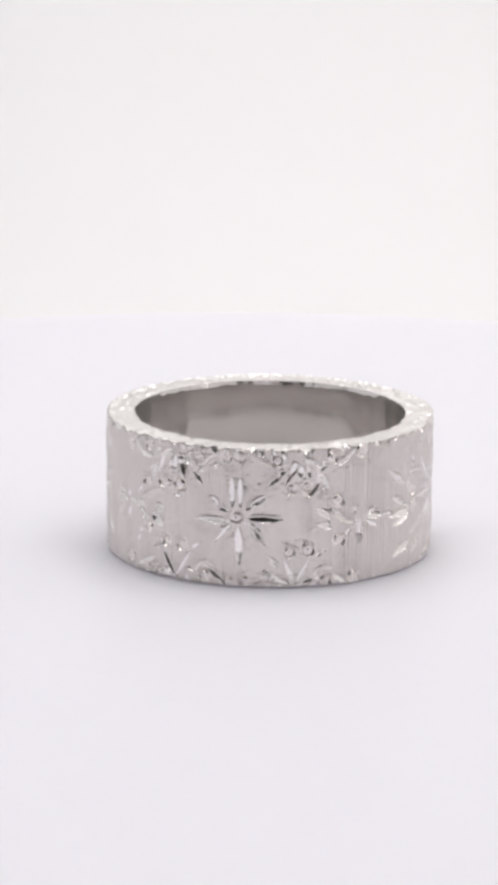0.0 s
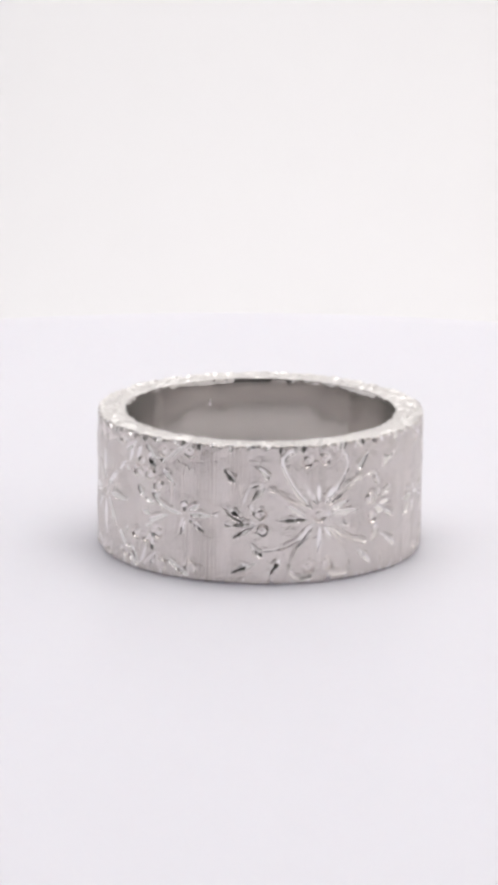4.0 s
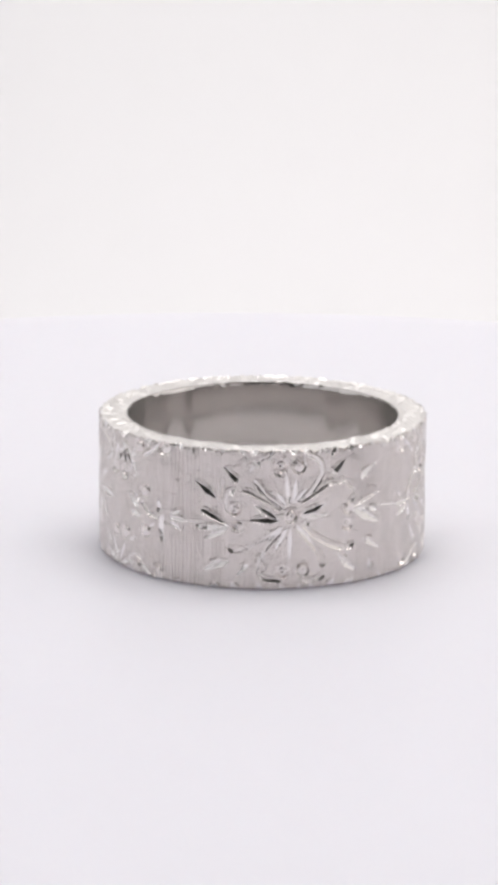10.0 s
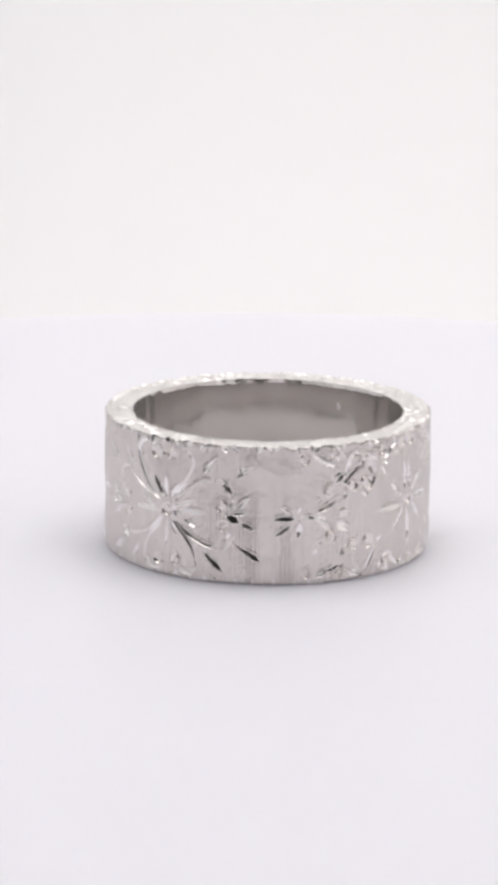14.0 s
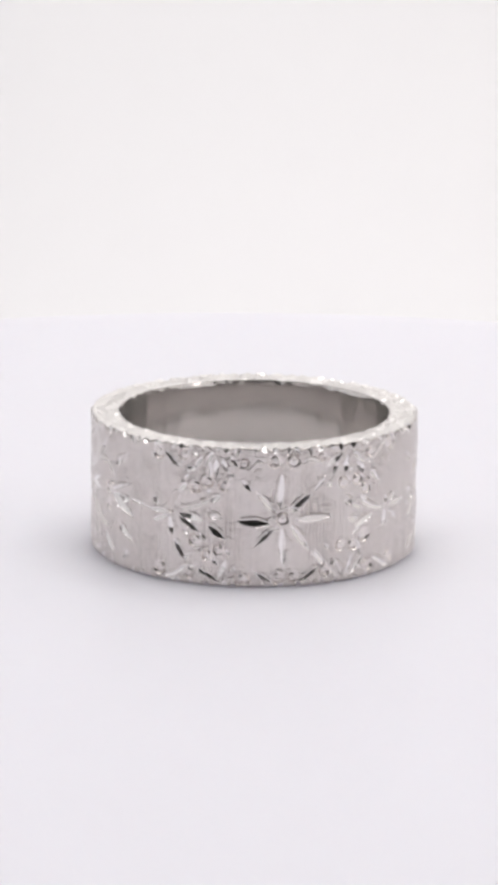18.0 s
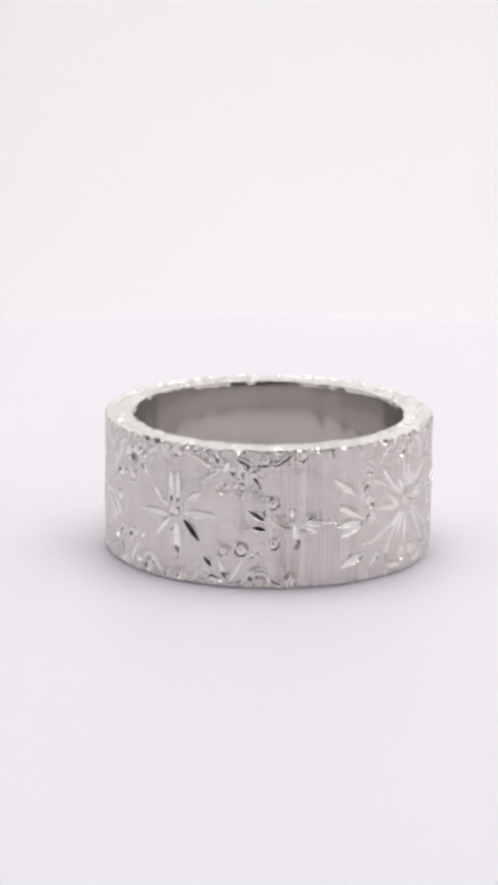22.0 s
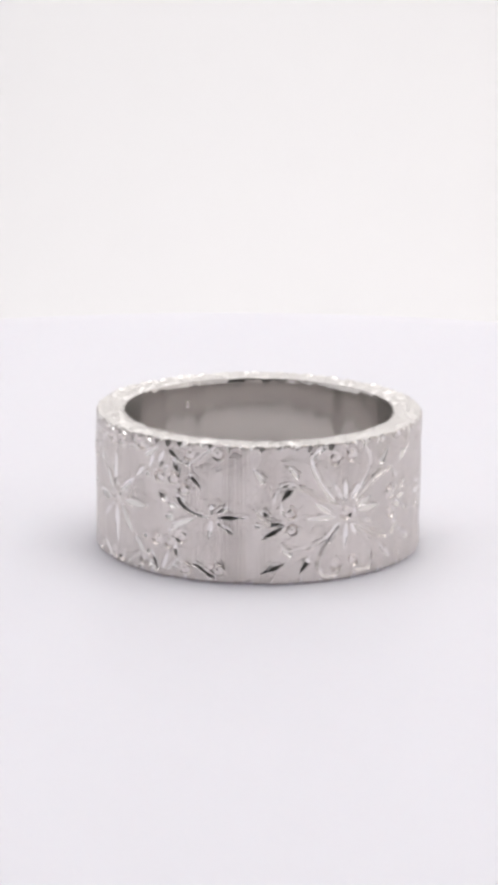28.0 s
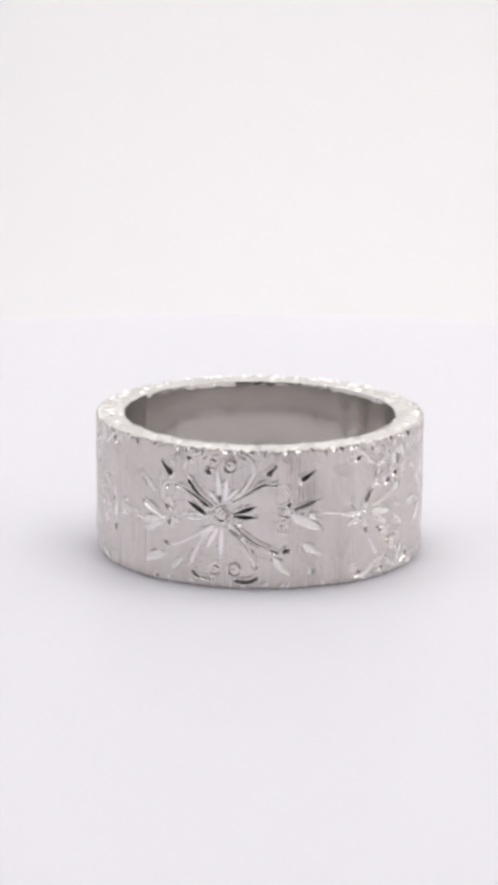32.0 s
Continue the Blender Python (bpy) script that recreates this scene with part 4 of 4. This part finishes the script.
    petal(m, c - 0.22, 5.45, c - 0.45, 7.53, 0.30, 0.60, 0.75, belly=0.45, name="ray")
    petal(m, c + 0.19, 5.60, c + 0.88, 6.46, 0.27, 0.50, 0.20, belly=0.45, name="ray")
    petal(m, c - 0.43, 5.37, c - 1.00, 6.29, 0.24, 0.50, 0.20, belly=0.45, name="ray")
    petal(m, c + 0.05, 5.56, c + 0.18, 7.11, 0.27, 0.50, 0.20, belly=0.45, name="ray")
    petal(m, c - 4.33, 7.91, c - 3.39, 6.86, 0.44, 0.75, 0.75, belly=0.84, name="dart")
    petal(m, c - 6.10, 6.78, c - 4.99, 5.96, 0.40, 0.75, 0.75, belly=0.72, name="dart")
    petal(m, c + 3.45, 8.21, c + 2.63, 7.29, 0.44, 0.75, 0.70, belly=0.84, name="dart")
    petal(m, c + 5.89, 7.68, c + 4.65, 6.88, 0.44, 0.75, 0.75, belly=0.84, name="dart")
    petal(m, c + 3.07, 1.88, c + 4.29, 0.85, 0.47, 0.60, 0.75, belly=0.45, name="dart")
    petal(m, c - 5.80, 5.05, c - 3.93, 4.09, 0.37, 0.75, 0.60, belly=0.30, name="leaf")
    petal(m, c - 4.12, 4.07, c - 5.84, 3.77, 0.40, 0.60, 0.75, belly=0.60, name="leaf")
    petal(m, c - 4.01, 3.76, c - 5.67, 3.17, 0.37, 0.60, 0.75, belly=0.60, name="leaf")
    petal(m, c + 3.99, 4.96, c + 6.06, 5.77, 0.27, -0.75, 0.90, belly=0.45, name="leaf")
    petal(m, c + 4.07, 4.74, c + 5.16, 4.87, 0.30, 0.60, 0.90, belly=0.45, name="leaf")
    petal(m, c + 5.25, 4.75, c + 6.00, 4.54, 0.37, 0.60, 0.75, belly=0.45, name="nick")
    petal(m, c - 4.30, 1.97, c - 5.66, 1.12, 0.40, 0.60, 0.75, belly=0.45, name="dart")
    bead(m, c - 0.08, 4.77, 0.46)
    bead(m, c - 0.77, 7.98, 0.46)
    bead(m, c + 0.38, 7.93, 0.48)
    bead(m, c + 3.69, 4.99, 0.43)
    bead(m, c + 3.63, 3.94, 0.40)
    bead(m, c - 3.56, 5.11, 0.43)
    bead(m, c - 3.41, 4.11, 0.43)
    bead(m, c - 0.57, 1.20, 0.46)
    bead(m, c + 0.69, 1.32, 0.46)
    # leaves and darts beside the hearts
    m, c = quatrefoil_b, at(347.7)
    petal(m, c + 4.17, 4.79, c + 6.29, 3.67, 0.60, 0.75, 0.60, belly=0.35, name="leaf")
    petal(m, c + 4.93, 2.87, c + 6.23, 2.03, 0.50, 0.75, 0.65, belly=0.20, name="dart")
    petal(m, c + 3.01, 2.10, c + 3.80, 1.25, 0.50, 0.75, 0.75, belly=0.50, name="dart")
    petal(m, c + 5.37, 1.46, c + 5.38, 0.62, 0.20, -0.75, 1.10, belly=0.45, name="nick")
    petal(m, c + 5.66, 1.48, c + 5.67, 0.79, 0.20, 0.75, 1.85, belly=0.45, name="nick")
    petal(m, c + 4.03, 1.21, c + 4.26, 0.94, 0.20, 0.75, 0.75, belly=0.45, name="nick")
    petal(m, c + 3.55, 6.82, c + 4.20, 6.03, 0.30, 0.75, 0.75, belly=0.45, name="scroll")
    petal(m, c + 4.54, 6.93, c + 4.91, 6.75, 0.27, 0.60, 1.05, belly=0.45, name="nick")
    # leaves and darts beside the hearts
    m, c = quatrefoil_b, at(347.7)
    petal(m, c - 6.16, 6.87, c - 4.70, 5.74, 0.40, 0.60, 0.80, belly=0.60, name="dart")
    petal(m, c - 5.47, 1.08, c - 3.95, 1.86, 0.44, 0.75, 0.65, belly=0.72, name="dart")
    petal(m, c - 3.47, 0.93, c - 2.76, 1.72, 0.37, 0.75, 0.75, belly=0.72, name="dart")
    petal(m, c - 5.57, 3.20, c - 3.99, 4.09, 0.44, 0.75, 0.65, belly=0.65, name="leaf")
    petal(m, c - 3.96, 6.33, c - 3.64, 6.08, 0.27, 0.75, 1.35, belly=0.45, name="nick")
    petal(m, c - 6.19, 3.95, c - 5.69, 3.86, 0.27, 0.60, 0.90, belly=0.45, name="nick")
    petal(m, c - 2.49, 8.34, c - 1.98, 7.91, 0.34, 0.75, 1.20, belly=0.45, name="dart")


def stray_cuts():
    """Small slips of the graver among the leaf fans, and slanting cuts that break both rims."""
    def any_of(low, high):
        return float(rng.uniform(low, high))

    for angle in (54, 100, 236, 281):
        for middle in (7.3, 1.5):
            m = motif("leaf_fan")
            for k in range(4):
                s, z, a, long = at(angle) + any_of(-1.9, 1.9), middle + any_of(-1.1, 1.1), any_of(-0.9, 0.9), any_of(0.12, 0.26)
                petal(m, s - long * math.cos(a), z - long * math.sin(a), s + long * math.cos(a), z + long * math.sin(a), any_of(0.11, 0.20), 0.7, any_of(0.5, 1.1), name="nick")
    for edge, way, count in ((TALL + 0.06, -1, 92), (-0.06, 1, 70)):
        m = motif("rim_cut")
        for k in range(count):
            s = 2 * math.pi * R_OUT * (k + any_of(-0.4, 0.4)) / count
            petal(m, s, edge, s + any_of(-0.4, 0.4), edge + way * any_of(0.25, 0.62), any_of(0.18, 0.46), 0.7 if rng.random() < 0.7 else -0.6, any_of(0.35, 1.2), name="nick", belly=0.3)


stray_cuts()
engrave()

# brush strokes, left in uneven patches, and a faint waviness of the hand-finished band
phase = su / R_OUT
comb = np.zeros(NU)
for k in range(60):
    n = int(rng.integers(215, 290))
    comb += rng.uniform(0.2, 1) * np.sin(n * phase + rng.uniform(0, 6.28))
comb = np.clip(comb / (1.3 * comb.std()), -1, 1)
patchy = np.zeros((NU, NV))
for k in range(14):
    n, w = int(rng.integers(2, 14)), rng.uniform(0.1, 0.9)
    patchy += np.sin(n * phase[:, None] + w * zv[None, :] + rng.uniform(0, 6.28))
between = sum(np.exp(-(((np.degrees(phase) - a + 180) % 360 - 180) / 15) ** 2) for a in (33, 122, 212, 306))
patchy = np.clip(patchy / 11 + 0.42 + 0.50 * between[:, None], 0.14, 1.0)
wave = sum(np.sin(n * phase + rng.uniform(0, 6.28)) * 0.05 / n for n in (5, 8, 13, 17, 21, 26, 31, 37, 44, 52, 61, 73))
plain_face = owner == 0


def blur(a, reach):
    """A box blur round the band and up its face."""
    for axis in (0, 1):
        pad = [(reach, reach), (0, 0)] if axis == 0 else [(0, 0), (reach, reach)]
        run = np.cumsum(np.pad(a, pad, mode="wrap" if axis == 0 else "edge"), axis)
        run = np.concatenate([np.zeros_like(run.take([0], axis)), run], axis)
        n = a.shape[axis]
        a = (run.take(np.arange(2 * reach + 1, 2 * reach + 1 + n), axis) - run.take(np.arange(n), axis)) / (2 * reach + 1)
    return a


def bumps(waves, low, high):
    """Unevenness of unit size from crossing waves, whose lengths in millimetres lie between low and high."""
    total = np.zeros((NU, NV))
    for k in range(waves):
        size, turn = math.exp(rng.uniform(math.log(low), math.log(high))), rng.uniform(0, math.pi)
        n = round(2 * math.pi * R_OUT / size * math.cos(turn))
        total += np.sin(n * phase[:, None] + 2 * math.pi / size * math.sin(turn) * zv[None, :] + rng.uniform(0, 6.28))
    return total / math.sqrt(waves / 2)


crowd = np.clip(blur(blur((~plain_face).astype(float), 11), 11) * 2.0, 0, 1)      # how closely the cuts lie
hand = 0.019 * bumps(26, 1.6, 5.0) + 0.006 * crowd * bumps(40, 0.25, 0.7)
height += np.where(plain_face, 0.044 * comb[:, None] * patchy + wave[:, None] + hand + burr, 0)

# the rims: nicked and chamfered by many small cuts
nick = np.zeros((2, NU))
for e in range(2):
    k = 0.0
    while k < NU:
        wide = rng.uniform(7, 40)
        i = np.arange(int(k), int(k + wide))
        t = (i - k) / wide
        nick[e, i % NU] += (rng.uniform(0.14, 0.30) if rng.random() < 0.12 else rng.uniform(0.03, 0.16)) * np.clip(1 - np.abs(2 * t - 1), 0, 1) ** 0.8
        k += wide * rng.uniform(0.7, 1.5)
low = 0.03 + nick[0] * 0.4
high = TALL + 0.05 - nick[1] * 0.95
near_top = np.clip((zv - (TALL - 0.7)) / 0.7, 0, 1) ** 2
near_low = np.clip((0.7 - zv) / 0.7, 0, 1) ** 2
zz = zv[None, :] + low[:, None] * near_low[None, :] - (TALL - high)[:, None] * near_top[None, :]
lip = np.clip((0.16 - np.minimum(zz - low[:, None], high[:, None] - zz)) / 0.16, 0, 1) ** 2 * np.where(zz < 1, 0.13, 0.07)
radius = R_OUT + height - lip
verts = np.stack([radius * np.cos(phase)[:, None], radius * np.sin(phase)[:, None], zz], -1) * 0.001
index = np.arange(NU * NV).reshape(NU, NV)
right = np.roll(index, -1, 0)
quads = np.stack([index[:, :-1], right[:, :-1], right[:, 1:], index[:, 1:]], -1).reshape(-1, 4)
belongs = owner.ravel()[quads].max(1)
flat_verts = verts.reshape(-1, 3)


def piece(name, mask, mat, parent, label=""):
    used, faces = np.unique(quads[mask], return_inverse=True)
    return sheet(name, flat_verts[used], faces.reshape(-1, 4), mat, parent, label)


piece("band", belongs == 0, M_SATIN, ring, "brushed silver outer face")
order = np.argsort(belongs, kind="stable")
starts = np.searchsorted(belongs[order], np.arange(len(cuts) + 1))
LABELS = {"star": "eight-pointed engraved star", "quatrefoil": "engraved quatrefoil of scrolled hearts", "leaf_fan": "engraved fan of leaves with beads",
          "sprig": "small engraved blossom on curved stems", "rim_scroll": "engraved scrolls and beads along the rim", "rim_cut": "small slanting cuts along the rim"}
heads = {}
for k in range(1, len(cuts)):
    faces = order[starts[k]:starts[k + 1]]
    if len(faces) < 6:
        continue
    name, m = cuts[k]
    if m in heads:
        piece(name, faces, {"bead": M_BEAD, "scroll": M_SCROLL}.get(name, M_CUT), heads[m])
    else:
        heads[m] = piece(motifs[m], faces, M_CUT, ring, LABELS[motifs[m]])

# rim faces, from the outer edge over to the polished inside
NR = 34


def rim(name, edge, z_edge, z_flat, up, seed, label):
    g = np.random.default_rng(seed)
    f = np.linspace(0, 1, NR)
    r0 = radius[:, edge]
    ragged = sum(np.sin(n * phase + g.uniform(0, 6.28)) for n in (9, 14, 19, 24, 31, 39, 47, 58, 71)) / 7
    inner = R_IN + 0.02 * np.sin(11 * phase) + 0.085 * ragged
    z_flat = z_flat + up * 0.03 * ragged
    rr = r0[:, None] + (inner - r0)[:, None] * f[None, :]
    dents = np.zeros((NU, NR))
    for k in range(280):
        u0, f0, wu, wf = g.integers(0, NU), g.uniform(-0.1, 1.0), g.uniform(18, 60), g.uniform(0.2, 0.6)
        i = np.arange(int(u0 - wu), int(u0 + wu) + 1)
        x, y = ((i - u0) / wu)[:, None], ((f - f0) / wf)[None, :]
        skew = g.uniform(-0.7, 0.7)
        dents[i % NU] = np.maximum(dents[i % NU], np.clip(1 - np.abs(x + skew * y) - np.abs(y - skew * x), 0, 1) * g.uniform(0.05, 0.16))
    for k in range(36):
        size, way = math.exp(g.uniform(math.log(0.5), math.log(2.2))), g.uniform(0, math.pi)
        n = round(2 * math.pi * 9.7 / size * math.cos(way))
        dents += 0.006 * np.sin(n * phase[:, None] + 2 * math.pi * 1.8 / size * math.sin(way) * f[None, :] + g.uniform(0, 6.28))
    rise = np.clip(f / 0.16, 0, 1) ** 0.7
    drop = np.clip((f - 0.62) / 0.38, 0, 1)[None, :] ** 1.5 * (0.06 + 0.07 * ragged)[:, None]
    zz = z_edge[:, None] + (z_flat - z_edge)[:, None] * rise[None, :] - up * (dents * np.clip(f / 0.1, 0, 1) * np.clip((1 - f) / 0.05, 0, 1) + drop)
    v = np.stack([rr * np.cos(phase)[:, None], rr * np.sin(phase)[:, None], zz], -1) * 0.001
    ix = np.arange(NU * NR).reshape(NU, NR)
    nx = np.roll(ix, -1, 0)
    loops = [ix[:, :-1], nx[:, :-1], nx[:, 1:], ix[:, 1:]]
    q = np.stack(loops if up > 0 else loops[::-1], -1).reshape(-1, 4)
    sheet(name, v.reshape(-1, 3), q, M_RIM, ring, label)
    return rr[:, -1], zz[:, -1]


top_r, top_z = rim("top_rim", -1, zz[:, -1], np.full(NU, TALL), 1, 3, "hammered bright silver top rim")
low_r, low_z = rim("bottom_rim", 0, zz[:, 0], np.zeros(NU), -1, 4, "hammered silver bottom rim")
NI = 20
f = np.array([0, 0.004, 0.009, 0.015, 0.022, 0.03, 0.04, 0.06, 0.1, 0.2, 0.3, 0.4, 0.5, 0.6, 0.7, 0.8, 0.9, 0.95, 0.98, 1.0])[None, :]
smooth_r = R_IN + 0.004 * np.sin(2 * phase) + sum(0.42 / n ** 1.2 * np.sin(n * phase + n * n) for n in (5, 9, 14, 19, 23, 29, 36))
blend = np.clip(1 - f / 0.03, 0, 1)
r_in = smooth_r[:, None] + (top_r - smooth_r)[:, None] * blend + (low_r - smooth_r)[:, None] * np.clip((f - 0.97) / 0.03, 0, 1) - 0.062 * np.clip(f / 0.035, 0, 1) * (2 - np.clip(f / 0.035, 0, 1)) + 0.07 * (2 * f - 1) ** 2
z_in = top_z[:, None] + (low_z - top_z)[:, None] * f
v = np.stack([r_in * np.cos(phase)[:, None], r_in * np.sin(phase)[:, None], z_in], -1) * 0.001
ix = np.arange(NU * NI).reshape(NU, NI)
nx = np.roll(ix, -1, 0)
sheet("inner_face", v.reshape(-1, 3), np.stack([ix[:, :-1], nx[:, :-1], nx[:, 1:], ix[:, 1:]], -1).reshape(-1, 4), M_INNER, ring, "polished plain silver inside")

# a small stamped mark inside
mark_angle = math.radians(348.5)
bm = bmesh.new()
bmesh.ops.create_uvsphere(bm, u_segments=16, v_segments=8, radius=1)
for q in bm.verts:
    q.co = Vector((q.co.x * 0.00016, q.co.y * 0.00017, q.co.z * 0.00028))
mark = part("hallmark", bm, M_CUT, ring, "small bright stamped mark")
mark.matrix_local = Matrix.Rotation(mark_angle, 4, "Z") @ Matrix.Translation(((R_IN - 0.045) * 0.001, 0, 0.00735))

# ---- the turning: the platter turns, and the ring on it a little off the centre ----
RATE = 33.8                                    # degrees a second, with two short halts
HALTS = ((3.75, 123.6), (4.0, 124.6), (4.75, 124.8), (5.0, 125.6), (5.25, 131.9),
         (25.75, 824.7), (26.0, 830.6), (26.25, 832.0), (27.0, 832.2), (27.25, 833.2))


def turning():
    """Seconds and degrees of the platter from start to end."""
    rows = list(HALTS)
    for start, end, lost in ((0.0, 3.5, 0.0), (5.5, 25.5, 45.6), (27.5, 32.0, 91.2)):
        rows += [(float(t), RATE * float(t) - lost) for t in np.arange(start, end + 0.1, 0.5)]
    return sorted(rows)


def motions():
    off, lead = 0.000534, -20.1
    rows, spin = [], []
    for t, a in turning():
        b = radians(a + lead)
        rows.append((t, pose(off * math.cos(b), off * math.sin(b), 0, 0, 0, a)))
        spin.append((t, pose(0, 0, -TABLE_Z - 0.0008, 0, 0, a)))
    walk(ring, rows)
    walk(platter, spin)


motions()
